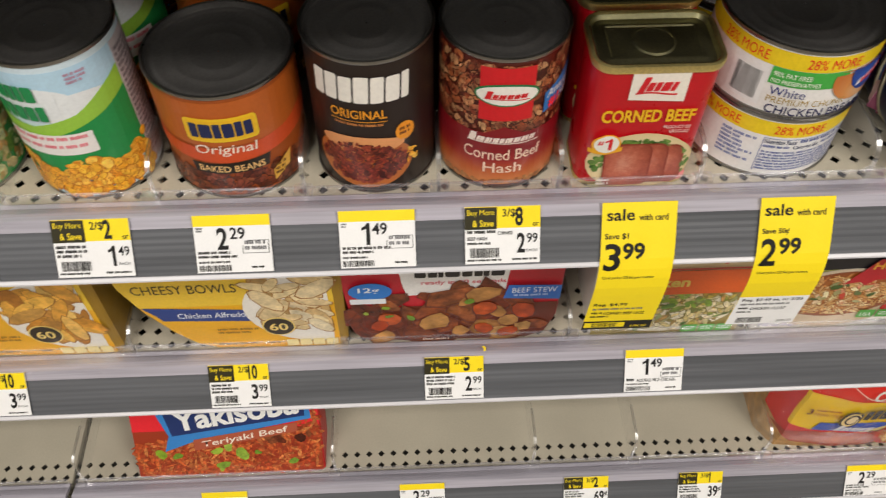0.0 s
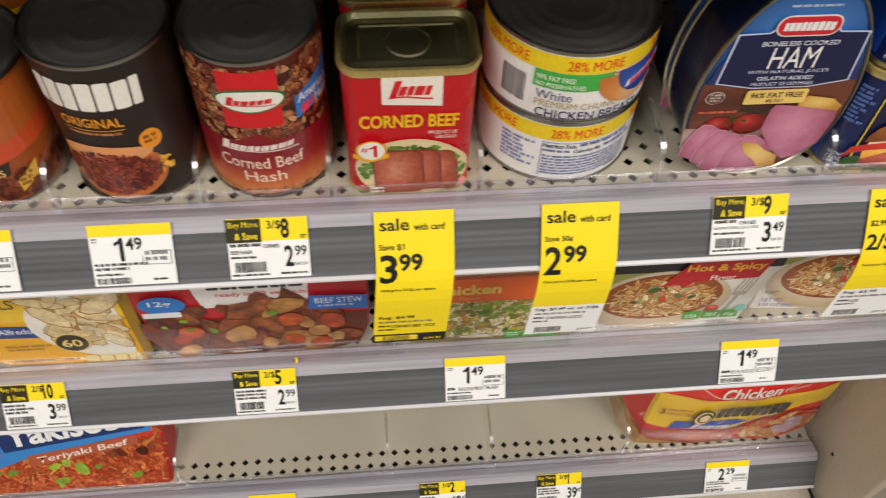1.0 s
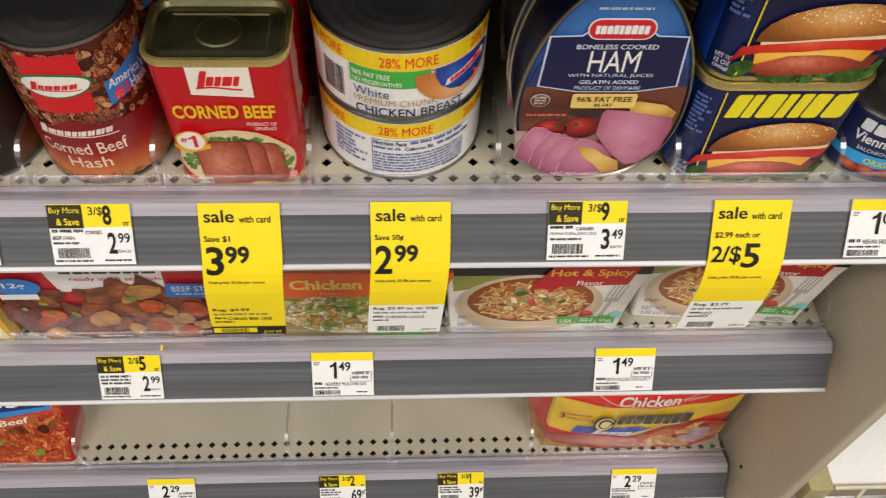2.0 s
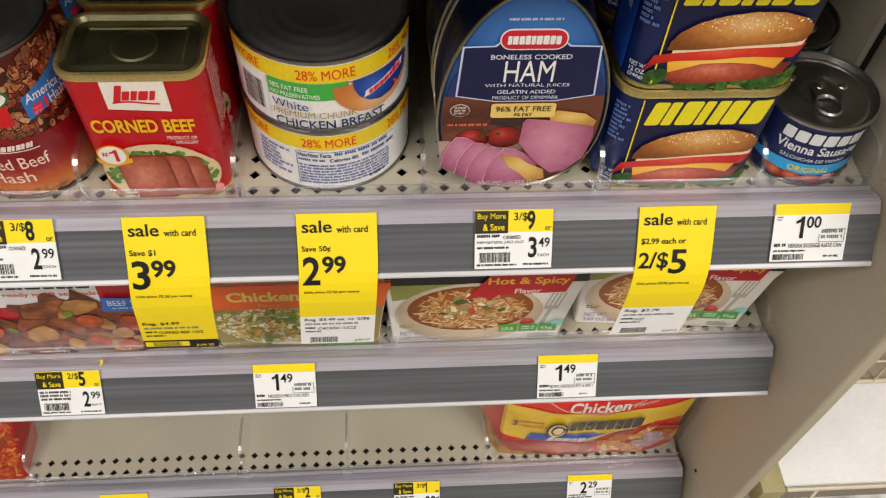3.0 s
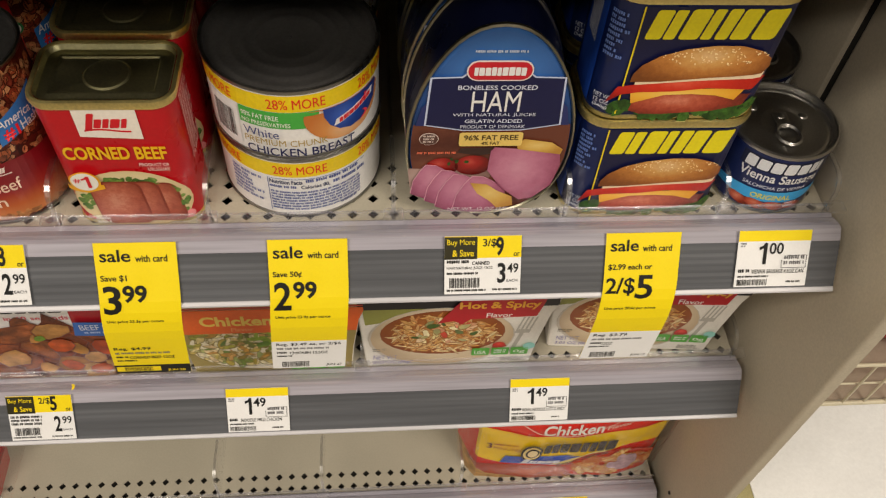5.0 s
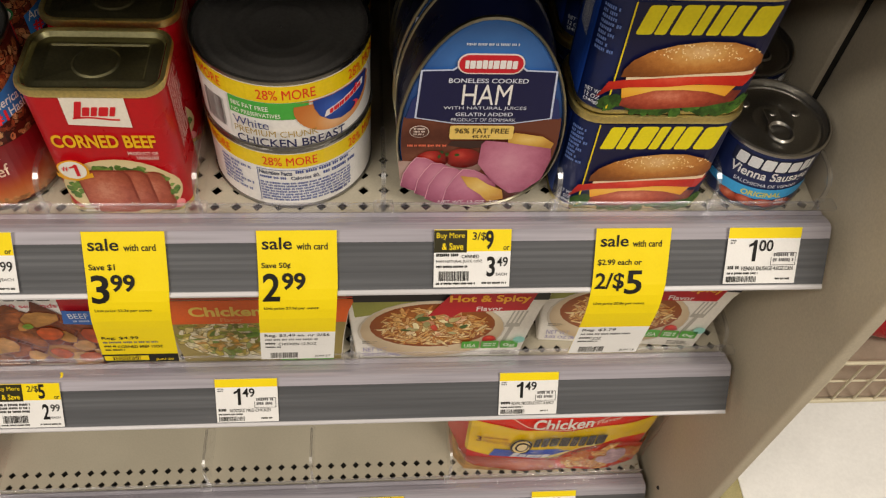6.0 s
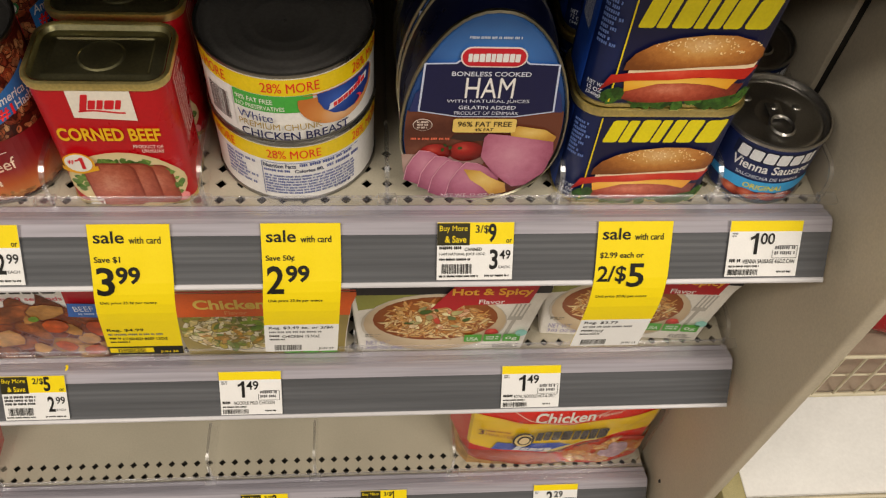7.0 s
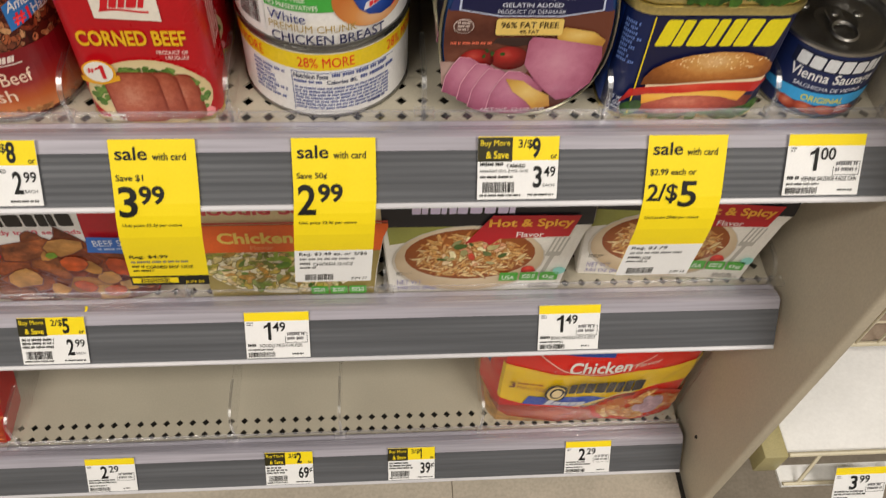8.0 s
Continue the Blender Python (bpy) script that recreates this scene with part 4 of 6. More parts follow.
def luncheon_meat_tin(m):
    root = tapered_tin("luncheon_meat_tin", 0.0945, 0.0960, 0.0530, 0.0545, 0.0805, 0.0150, m, "navy luncheon meat tin with yellow mark and burger picture", "0d1b48", GOLD, GOLD)
    wall = box_wall(0.0953, 0.0538, 0.0150)

    def s(u, v, lift):
        return wall(u, v * 1.05, lift)
    s.step = wall.step
    e = 0.0005
    printed("front_panel", [rect(-0.0330, 0.0050, 0.0420, 0.0700)], ink("0e1136"), s, LIFT0 + e, root, "dark navy panel")
    printed("yellow_rule", [rect(-0.0338, 0.0050, -0.0330, 0.0700)], ink("e8d020"), s, LIFT1 + e, root)
    printed("brand_mark", brand_blocks(4, -0.0310, 0.0520, 0.0680, 0.0175, 0.22, 0.10, seed=12), ink("f0e01c"), s, LIFT1 + e, root, "yellow block maker's mark")
    stuff(pile("lettuce_picture", scatter(41, 110, in_oval(0.004, 0.0085, 0.040, 0.0065), (-0.037, 0.003, 0.044, 0.0160), 0.0042), LEAF, s, LIFT1 + e, root))
    printed("meat_picture", [[(-0.0270, 0.0075), (-0.0200, 0.0050), (-0.0080, 0.0048), (0.0200, 0.0070), (0.0350, 0.0110), (0.0370, 0.0180), (0.0180, 0.0200), (-0.0150, 0.0190), (-0.0260, 0.0140)]], MEAT, s, LIFT2 + e, root, "pink meat slice")
    printed("cheese_picture", [[(-0.0290, 0.0210), (0.0330, 0.0225), (0.0290, 0.0145), (0.0180, 0.0175), (0.0050, 0.0185), (-0.0100, 0.0180), (-0.0270, 0.0125)]], CHEESE, s, LIFT2 + 0.0003 + e, root, "yellow cheese slice")
    printed("tomato_picture", [[(-0.0400, 0.0120), (-0.0340, 0.0185), (-0.0250, 0.0200), (-0.0050, 0.0205), (0.0120, 0.0225), (0.0360, 0.0215), (0.0410, 0.0290), (0.0340, 0.0320), (0.0080, 0.0290), (-0.0200, 0.0265), (-0.0360, 0.0235)]], TOMATO, s, LIFT2 + 0.0005 + e, root, "red tomato slices")
    printed("bun_shadow", [[(-0.0280, 0.0250), (0.0050, 0.0275), (0.0380, 0.0290), (0.0390, 0.0325), (-0.0280, 0.0290)]], ink("ead2b0"), s, LIFT2 + 0.0007 + e, root)
    bun = [(-0.0310, 0.0270), (-0.0305, 0.0320), (-0.0270, 0.0375), (-0.0190, 0.0430), (-0.0070, 0.0470), (0.0080, 0.0492), (0.0220, 0.0490), (0.0330, 0.0460), (0.0395, 0.0405), (0.0405, 0.0350), (0.0370, 0.0318), (0.0250, 0.0305), (0.0100, 0.0295), (-0.0150, 0.0272)]
    printed("bun_picture", [bun], BUN, s, LIFT2 + 0.0009 + e, root, "golden sesame bun")
    stuff(pile("sesame_picture", scatter(43, 90, in_oval(0.010, 0.0430, 0.028, 0.0052), (-0.03, 0.035, 0.04, 0.049), 0.0006), SEED, s, LIFT2 + 0.0012 + e, root))
    words("NET WT", ink("c8ccd8"), s, -0.0465, 0.0140, 0.0090, 0.0026, root, LIFT3 + e)
    words("12 OZ", ink("c8ccd8"), s, -0.0460, 0.0105, 0.0078, 0.0026, root, LIFT3 + e)
    words("(340g)", ink("c8ccd8"), s, -0.0460, 0.0070, 0.0078, 0.0026, root, LIFT3 + e)
    stuff(printed("small_print", bars(44, -0.0480, 0.0380, 0.0110, 0.0270, 9), ink("5a72b0"), s, LIFT1 + e, root))
    printed("side_panel", [rect(-0.0760, 0.0060, -0.0510, 0.0690)], ink("163a8c"), s, LIFT0 + e, root, "blue side panel")
    stuff(printed("side_barcode", barcode(45, -0.0720, 0.0380, 0.0150, 0.0260), ink("d8dce8"), s, LIFT1 + e, root))
    return root


def chicken_can(m, a0=0.0, front=True):
    r, h = 0.0487, 0.0500
    root, s = can("chicken_can", r, h, m, "wide white chicken breast can with yellow band", wall="eceae8", a0=a0, rings=4)
    printed("yellow_band", [rect(-r * 1.9, 0.0350, r * 1.9, 0.0462)], ink("f8d818"), s, LIFT0, root, "yellow band")
    for u in (-0.0640, -0.0120, 0.0400):
        words("28% MORE", ink("c82818"), s, u, 0.0372, 0.0310, 0.0066, root, LIFT1, 0.010)
    if front:
        printed("green_box", [rect(-0.0290, 0.0232, 0.0150, 0.0350)], ink("3e9a3c"), s, LIFT1, root, "green box")
        words("98% FAT FREE", ink("e8f0e0"), s, -0.0275, 0.0290, 0.0210, 0.0034, root, LIFT2)
        words("NO PRESERVATIVES", ink("e8f0e0"), s, -0.0275, 0.0245, 0.0270, 0.0030, root, LIFT2)
        words("White", ink("1c2a6a"), s, -0.0265, 0.0168, 0.0195, 0.0060, root, LIFT3 + 0.0007, 0.02)
        words("PREMIUM CHUNK", ink("98803c"), s, -0.0265, 0.0114, 0.0450, 0.0046, root, LIFT3 + 0.0007, 0.006)
        words("CHICKEN BREAST", ink("0e1648"), s, -0.0255, 0.0040, 0.0600, 0.0062, root, LIFT3 + 0.0009, 0.012)
        printed("orange_crescent", [[p for p in oval(0.0325, 0.0290, 0.0260, 0.0195, 40) if p[1] < 0.0346] + [(0.0560, 0.0346), (0.0080, 0.0346)]], photo_mat("print_orange", ["f0c89c", "dc9450", "c87434"], 0.6, 0.3, 0.6, 0.8, 0.3, 60, 0.1), s, LIFT2, root, "orange crescent")
        printed("blue_disc", [[(0.0170, 0.0346), (0.0175, 0.0290), (0.0205, 0.0225), (0.0260, 0.0175), (0.0330, 0.0150), (0.0410, 0.0155), (0.0480, 0.0185), (0.0535, 0.0235), (0.0560, 0.0346)]], photo_mat("print_disc_blue", ["3c68c8", "2448a0", "18307c"], 0.4, 0.6, 0.6, 0.8, 0.3, 60, 0.1), s, LIFT3, root, "blue disc")
        printed("ribbon", [[(0.0225, 0.0212), (0.0240, 0.0255), (0.0480, 0.0322), (0.0510, 0.0328), (0.0500, 0.0282), (0.0250, 0.0215)]], ink("f0f0f4"), s, LIFT3 + 0.0004, root, "white ribbon")
        printed("brand_mark", [[(u, v + 0.28 * (u - 0.0250)) for u, v in p] for p in brand_blocks(7, 0.0255, 0.0222, 0.0230, 0.0032, seed=14)], ink("c82830"), s, LIFT3 + 0.0007, root)
        swirl = [(0.0395 + 0.0040 * math.sin(t * 0.55), 0.0166 + 0.0011 * t) for t in range(16)]
        printed("brand_swirl", [swirl[:6] + [(u + 0.0022, v) for u, v in swirl[5::-1]], swirl[11:] + [(u + 0.0022, v) for u, v in swirl[:10:-1]]], ink("d03848"), s, LIFT3 + 0.0006, root)
        printed("code_field", [rect(-0.0520, 0.0060, -0.0300, 0.0340)], ink("f6f6f6"), s, LIFT1, root)
        stuff(printed("barcode", barcode(51, -0.0490, 0.0090, 0.0160, 0.0200), BLACK, s, LIFT2, root))
    else:
        words("Nutrition Facts", ink("1c2a50"), s, -0.0150, 0.0292, 0.0190, 0.0034, root, LIFT1, 0.02)
        words("Calories 80,", ink("1c2a50"), s, 0.0030, 0.0248, 0.0170, 0.0034, root, LIFT1, 0.02)
        stuff(printed("small_print", bars(52, 0.0060, 0.0292, 0.0340, 0.0036, 1, ragged=False) + bars(53, -0.0150, 0.0248, 0.0160, 0.0030, 1, ragged=False) + bars(54, 0.0220, 0.0245, 0.0240, 0.0040, 1, ragged=False) + bars(55, -0.0150, 0.0060, 0.0560, 0.0170, 7, ragged=False), ink("46548c"), s, LIFT1, root))
        stuff(printed("small_print", bars(56, -0.0420, 0.0100, 0.0230, 0.0220, 7), ink("5a6494"), s, LIFT1, root))
        printed("panel_rule", [rect(-0.0162, 0.0050, -0.0158, 0.0336), rect(-0.0162, 0.0332, 0.0450, 0.0336)], ink("46548c"), s, LIFT1, root)
        stuff(printed("small_print", bars(57, 0.0260, 0.0052, 0.0120, 0.0030, 1, ragged=False), ink("1c2a6a"), s, LIFT2, root))
    return root


def sausage_can(m, a0=0.0):
    r, h = 0.0335, 0.0500
    root, s = can("sausage_can", r, h, m, "small navy vienna sausage can with pull-ring lid", wall="16224e", lid=BRIGHT, rim=BRIGHT, rings=2, a0=a0)
    wall = s

    def s(u, v, lift):
        return wall(u, v * 0.92, lift)
    s.step = wall.step
    printed("brand_field", [[(-0.0270, 0.0375), (0.0270, 0.0365), (0.0270, 0.0486), (-0.0270, 0.0486)]], ink("0e1632"), s, LIFT0, root)
    printed("brand_mark", brand_blocks(6, -0.0245, 0.0382, 0.0490, 0.0096, 0.05, seed=16), ink("eceef2"), s, LIFT1, root, "white block maker's mark")
    words("Vienna Sausage", ink("f4f4f4"), s, -0.0250, 0.0268, 0.0500, 0.0102, root, LIFT1, 0.02)
    words("SALCHICHA DE VIENNA", ink("e0e4f0"), s, -0.0200, 0.0228, 0.0400, 0.0030, root, LIFT1)
    printed("blue_arc", [[(-0.036, 0.0130), (-0.020, 0.0115), (0, 0.0110), (0.020, 0.0115), (0.036, 0.0130), (0.036, 0.0205), (0.020, 0.0212), (0, 0.0210), (-0.020, 0.0205), (-0.036, 0.0190)]], ink("3aa0dc"), s, LIFT1, root, "light blue band")
    words("ORIGINAL", ink("f4e84c"), s, -0.0125, 0.0134, 0.0250, 0.0048, root, LIFT2, 0.015)
    for k, u in enumerate((-0.018, -0.007, 0.005, 0.016)):
        printed("sausage_picture", [oval(u, 0.0078, 0.0078, 0.0038, turn=-18)], MEAT, s, LIFT1 + 0.0002 * k, root)
    stuff(printed("small_print", bars(61, 0.0100, 0.0060, 0.0110, 0.0060, 2), ink("f0d8d8"), s, LIFT3, root))
    z = h - 0.0040
    ring = bmesh.new()
    n = 26
    rows = []
    for k in range(n):
        a = 2 * math.pi * k / n
        cx, cy = 0.0072 * math.cos(a), -0.012 + 0.0082 * math.sin(a)
        rows.append([ring.verts.new((cx + 0.0013 * math.cos(a) * math.cos(b), cy + 0.0013 * math.sin(a) * math.cos(b), z + 0.0020 + 0.0010 * math.sin(b))) for b in (0, 1.571, 3.142, 4.712)])
    for k in range(n):
        for i in range(4):
            ring.faces.new((rows[k][i], rows[k][(i + 1) % 4], rows[(k + 1) % n][(i + 1) % 4], rows[(k + 1) % n][i]))
    part("pull_ring", ring, BRIGHT, root, "steel pull ring")
    part("tongue", box(-0.0045, 0.0045, -0.0055, 0.0080, z + 0.0008, z + 0.0019, 0.0004), BRIGHT, root)
    dot = bmesh.new()
    bmesh.ops.create_uvsphere(dot, u_segments=12, v_segments=8, radius=0.0026, matrix=Matrix.Translation((0, 0.0040, z + 0.0015)) @ Matrix.Diagonal((1, 1, 0.5, 1)))
    part("rivet", dot, BRIGHT, root)
    for x, y in ((-0.014, 0.014), (0.016, 0.006)):
        dot = bmesh.new()
        bmesh.ops.create_uvsphere(dot, u_segments=12, v_segments=8, radius=0.0030, matrix=Matrix.Translation((x, y, z)) @ Matrix.Diagonal((1, 1, 0.4, 1)))
        part("dimple", dot, BRIGHT, root)
    return root


def egg(w, h, n=44, grow=0.0):
    """Outline of a pear-shaped ham tin, narrow at the top."""
    pts = []
    for k in range(n):
        t = 2 * math.pi * k / n
        z = 0.5 - 0.5 * math.cos(t)
        q = abs(math.sin(t)) ** 0.92 * (1 - 0.30 * (z - 0.42)) * (1.0 if z > 0.42 else 1 + 0.10 * (0.42 - z))
        q *= 1.0 / 1.035
        pts.append((math.copysign(q, math.sin(t)) * (w / 2 + grow), z * (h + 2 * grow) - grow))
    return pts


def ham_tin(m):
    w, h, d = 0.0985, 0.1420, 0.0380
    root = thing("ham_tin", m, "pear-shaped ham tin standing on its edge, blue and pink print", "can", "canned food")
    ground = flat(0.0)

    def s(u, v, d):
        return (u * 1.04, -d, v * 1.11)

    def ring(grow, y):
        return [(u, y, v) for u, v in egg(w, h, 44, grow)]
    part("wall", loft([ring(-0.0012, 0.0025), ring(-0.0010, 0.006), ring(-0.0010, d - 0.006), ring(-0.0012, d - 0.0025)]), ink("0a0f2a", 0.3), root)
    for y0, y1, nm in ((-0.0008, 0.0034, "front seam"), (d - 0.0034, d + 0.0008, "rear seam")):
        part("rim", loft([ring(-0.0020, y0 + 0.0012), ring(-0.0012, y0), ring(0.0, y0 + 0.0006), ring(0.0, y1 - 0.0018), ring(-0.0012, y1 - 0.0010)], cap=False), SEAMM, root, "pale metal " + nm)
    part("face", loft([ring(-0.0018, 0.0012), ring(-0.0030, 0.0003), ring(-0.0050, 0.0)]), photo_mat("print_sky_blue", ["4c84c8", "3c70b6", "264e8e", "1c3c70"], 0.5, 0.80, 0.62, 0.42, 0.2, 60, 0.08), root, "printed front lid")
    low = [(u, v) for u, v in egg(w, h, 88, -0.0030) if v <= 0.0800]
    printed("brown_ground", [low], photo_mat("print_table", ["b08c80", "8a5644", "6a3a2c", "54281e", "6e3c2c"], 0.30, 0.36, 0.75, 0.62, 0.24, 70, 0.30), ground, 0.0006, root, "brown table ground")
    printed("cloth_picture", [[(-0.0440, 0.0250), (-0.0455, 0.0420), (-0.0380, 0.0415), (-0.0200, 0.0465), (-0.0050, 0.0490), (0.0060, 0.0420), (0.0020, 0.0330), (-0.0200, 0.0250)]], photo_mat("print_cloth", ["c8b0a8", "b09088", "8c6a60"], 0.3, 0.4, 0.7, 0.8, 0.26, 120, 0.25), ground, 0.0008, root, "pale cloth")
    printed("dark_shape_picture", [[(-0.0180, 0.0545), (-0.0160, 0.0580), (0.0080, 0.0585), (0.0085, 0.0545), (-0.0060, 0.0520)]], ink("33201c"), ground, 0.0008, root)
    printed("ham_picture", [[(0.0005, 0.0400), (0.0010, 0.0560), (0.0030, 0.0590), (0.0220, 0.0570), (0.0410, 0.0530), (0.0425, 0.0440), (0.0395, 0.0270), (0.0300, 0.0160), (0.0220, 0.0140), (0.0100, 0.0250)]], photo_mat("print_ham_joint", ["d896ac", "cc829c", "b86a86", "984a66"], 0.42, 0.62, 0.62, 0.75, 0.26, 190, 0.26), ground, 0.0014, root, "pink ham joint")
    printed("fat_picture", [[(0.0160, 0.0575), (0.0410, 0.0530), (0.0420, 0.0570), (0.0350, 0.0625), (0.0190, 0.0655), (0.0150, 0.0620)]], photo_mat("print_fat", ["f0cf7c", "e0b458", "c08c3c"], 0.45, 0.6, 0.6, 0.6, 0.26, 150, 0.3), ground, 0.0016, root)
    sliced = photo_mat("print_ham_slice", ["d490a8", "c67c98", "b06480", "8a4460"], 0.45, 0.66, 0.62, 0.78, 0.26, 230, 0.24)
    for k, (u, v) in enumerate(((-0.0435, 0.0210), (-0.0350, 0.0150), (-0.0285, 0.0100), (-0.0180, 0.0070))):
        q = 1.0 + 0.07 * k
        fold = [(u + a * q, max(0.0050, v + b * q)) for a, b in ((0, 0), (0.0080, -0.0040), (0.0180, -0.0035), (0.0250, 0.0040), (0.0245, 0.0140), (0.0190, 0.0205), (0.0140, 0.0240), (0.0085, 0.0245), (0.0050, 0.0190), (0.0015, 0.0110))]
        printed("slice_edge", [[(a + 0.0009, max(0.0046, b - 0.0002)) for a, b in fold]], ink("84405a"), ground, 0.00175 + 0.0003 * k, root)
        printed("slice_rind", [[(a - 0.0004, b + 0.0004) for a, b in fold]], HAML, ground, 0.0018 + 0.0003 * k, root)
        printed("slice_picture", [fold], sliced, ground, 0.0019 + 0.0003 * k, root)
    printed("fat_picture", [[(-0.0090, 0.0315), (0.0010, 0.0300), (0.0080, 0.0240), (0.0170, 0.0190), (0.0185, 0.0110), (0.0090, 0.0085), (0.0040, 0.0150), (-0.0040, 0.0220)]], MATS["print_fat"], ground, 0.0031, root)
    for u, v, q in ((-0.0250, 0.0390, 0.0090), (-0.0080, 0.0400, 0.0100)):
        printed("tomato_picture", [oval(u, v, q, q * 0.72)], photo_mat("print_dark_tomato", ["c84c40", "a82420", "801614", "581010"], 0.4, 0.68, 0.62, 0.7, 0.26, 150, 0.2), s, 0.0012, root)
    stuff(pile("herb_picture", scatter(71, 7, in_oval(-0.018, 0.043, 0.007, 0.002), (-0.03, 0.03, 0.01, 0.05), 0.0016), LEAF, s, 0.0013, root))
    banner = [(-0.0350, 0.0690), (-0.0345, 0.0760), (-0.0330, 0.0980), (-0.0180, 0.0985), (-0.0150, 0.1010), (0.0150, 0.1010), (0.0180, 0.0985), (0.0330, 0.0980), (0.0345, 0.0760), (0.0350, 0.0690), (0.0150, 0.0655), (-0.0150, 0.0655)]
    printed("banner_edge", [[(u * 1.03, (v - 0.084) * 1.045 + 0.084) for u, v in banner]], ink("b8c0d8"), s, 0.0012, root)
    printed("banner", [banner], ink("10133c"), s, 0.0014, root, "navy banner")
    for q in (-1, 1):
        printed("side_band", [[(q * 0.0405, 0.0680), (q * 0.0345, 0.0680), (q * 0.0340, 0.0840), (q * 0.0375, 0.0800)]], ink("222a5c"), s, 0.0010, root)
    printed("logo_edge", [round_rect(-0.0165, 0.0970, 0.0165, 0.1090, 0.0058)], ink("e8dcd8"), s, 0.0018, root)
    printed("logo_oval", [round_rect(-0.0157, 0.0978, 0.0157, 0.1082, 0.0050)], ink("b41a28"), s, 0.0020, root, "red oval mark")
    printed("brand_mark", brand_blocks(9, -0.0130, 0.1005, 0.0260, 0.0050, 0.0, seed=21), ink("f4f0f0"), s, 0.0023, root)
    words("BONELESS COOKED", ink("d8dcec"), s, -0.0200, 0.0915, 0.0400, 0.0028, root, 0.0018, name="lettering")
    words("HAM", ink("f6f4f2"), s, -0.0125, 0.0778, 0.0250, 0.0128, root, 0.0018, 0.003)
    words("WITH NATURAL JUICES", ink("d8dcec"), s, -0.0215, 0.0742, 0.0430, 0.0026, root, 0.0018)
    words("GELATIN ADDED", ink("d8dcec"), s, -0.0150, 0.0704, 0.0300, 0.0024, root, 0.0018)
    words("PRODUCT OF DENMARK", ink("d8dcec"), s, -0.0170, 0.0668, 0.0340, 0.0022, root, 0.0018)
    printed("yellow_tab", [round_rect(-0.0170, 0.0545, 0.0170, 0.0640, 0.0015)], ink("e0c068"), s, 0.0018, root, "yellow tab")
    words("96% FAT FREE", ink("3a2c14"), s, -0.0145, 0.0588, 0.0290, 0.0036, root, 0.0021)
    words("4% FAT", ink("3a2c14"), s, -0.0050, 0.0556, 0.0100, 0.0022, root, 0.0021)
    printed("inspection_ring", [oval(-0.0330, 0.0590, 0.0052, 0.0042)], ink("c8b8b0"), s, 0.0010, root)
    printed("inspection_field", [oval(-0.0330, 0.0590, 0.0048, 0.0038)], ink("4a2c24"), s, 0.0012, root)
    stuff(printed("small_print", bars(72, -0.0360, 0.0562, 0.0060, 0.0056, 3, ragged=False), ink("c8b8b0"), s, 0.0014, root))
    stuff(printed("small_print", bars(73, -0.0390, 0.0475, 0.0220, 0.0024, 1, ragged=False), ink("d8684c"), s, 0.0010, root))
    words("NET WT. 12 OZ (340 g)", ink("f4e8ec"), s, -0.0200, 0.0062, 0.0390, 0.0030, root, 0.0037)
    stuff(printed("small_print", bars(74, -0.0130, 0.1120, 0.0260, 0.0022, 1, ragged=False), ink("c8d8ec"), s, 0.0010, root))
    return root


D1 = DECK[1] + 0.0002


def row_of(make, x, y, rows, pitch, *args, stack=1, h=0.0, turns=(0,)):
    """A first thing at the shelf edge and its copies behind it."""
    first = make(pose(x, y, D1, 0, 0, turns[0]), *args)
    for k in range(rows):
        for j in range(stack):
            if k or j:
                copy_thing(first, pose(x, y + pitch * k, D1 + h * j, 0, 0, turns[(k + j) % len(turns)]))
    return first


greens_can(pose(-0.4010, 0.0605, D1), 0.3)
row_of(corn_can, -0.3135, 0.0605, 3, 0.080, -0.06, turns=(0, 35, -20))
row_of(baked_beans_can, -0.2240, 0.0630, 3, 0.091, 0.05, turns=(0, 20, 0))
row_of(sloppy_joe_can, -0.1370, 0.0580, 3, 0.079, -0.15, turns=(0, 0, 15))
row_of(hash_can, -0.0597, 0.0575, 3, 0.078, -0.02, turns=(0, 6, 0))
row_of(corned_beef_tin, 0.0225, 0.0440, 4, 0.055)
top_chicken = chicken_can(pose(0.1160, 0.0715, D1 + 0.0502), 0.02, True)
low_chicken = chicken_can(pose(0.1160, 0.0715, D1), -0.02, False)
for k in (1, 2):
    copy_thing(low_chicken, pose(0.1165, 0.0715 + 0.1 * k, D1, 0, 0, 20))
    copy_thing(top_chicken, pose(0.1165, 0.0715 + 0.1 * k, D1 + 0.0502, 0, 0, 60 * k))
ham = ham_tin(pose(0.2250, 0.0235, D1))
for k in (1, 2):
    copy_thing(ham, pose(0.2250 - 0.0008 * k, 0.0235 + 0.0420 * k, D1))
row_of(luncheon_meat_tin, 0.3235, 0.0480, 3, 0.0585, stack=2, h=0.0807)
row_of(sausage_can, 0.4100, 0.0530, 3, 0.0700, -0.16, turns=(0, 40))

# ---- packets on the middle shelf ----
D2 = DECK[2] + 0.0002


def slab(outline, y0, y1, edge=0.0015):
    """A packet body from its front outline, with softened front and back edges."""
    cu = sum(u for u, v in outline) / len(outline)
    cv = sum(v for u, v in outline) / len(outline)

    def ring(k, y):
        return [(cu + (u - cu) * k, y, max(0.0, cv + (v - cv) * k)) for u, v in outline]
    return loft([ring(0.975, y0), ring(1.0, y0 + edge), ring(1.0, y1 - edge), ring(0.975, y1)])


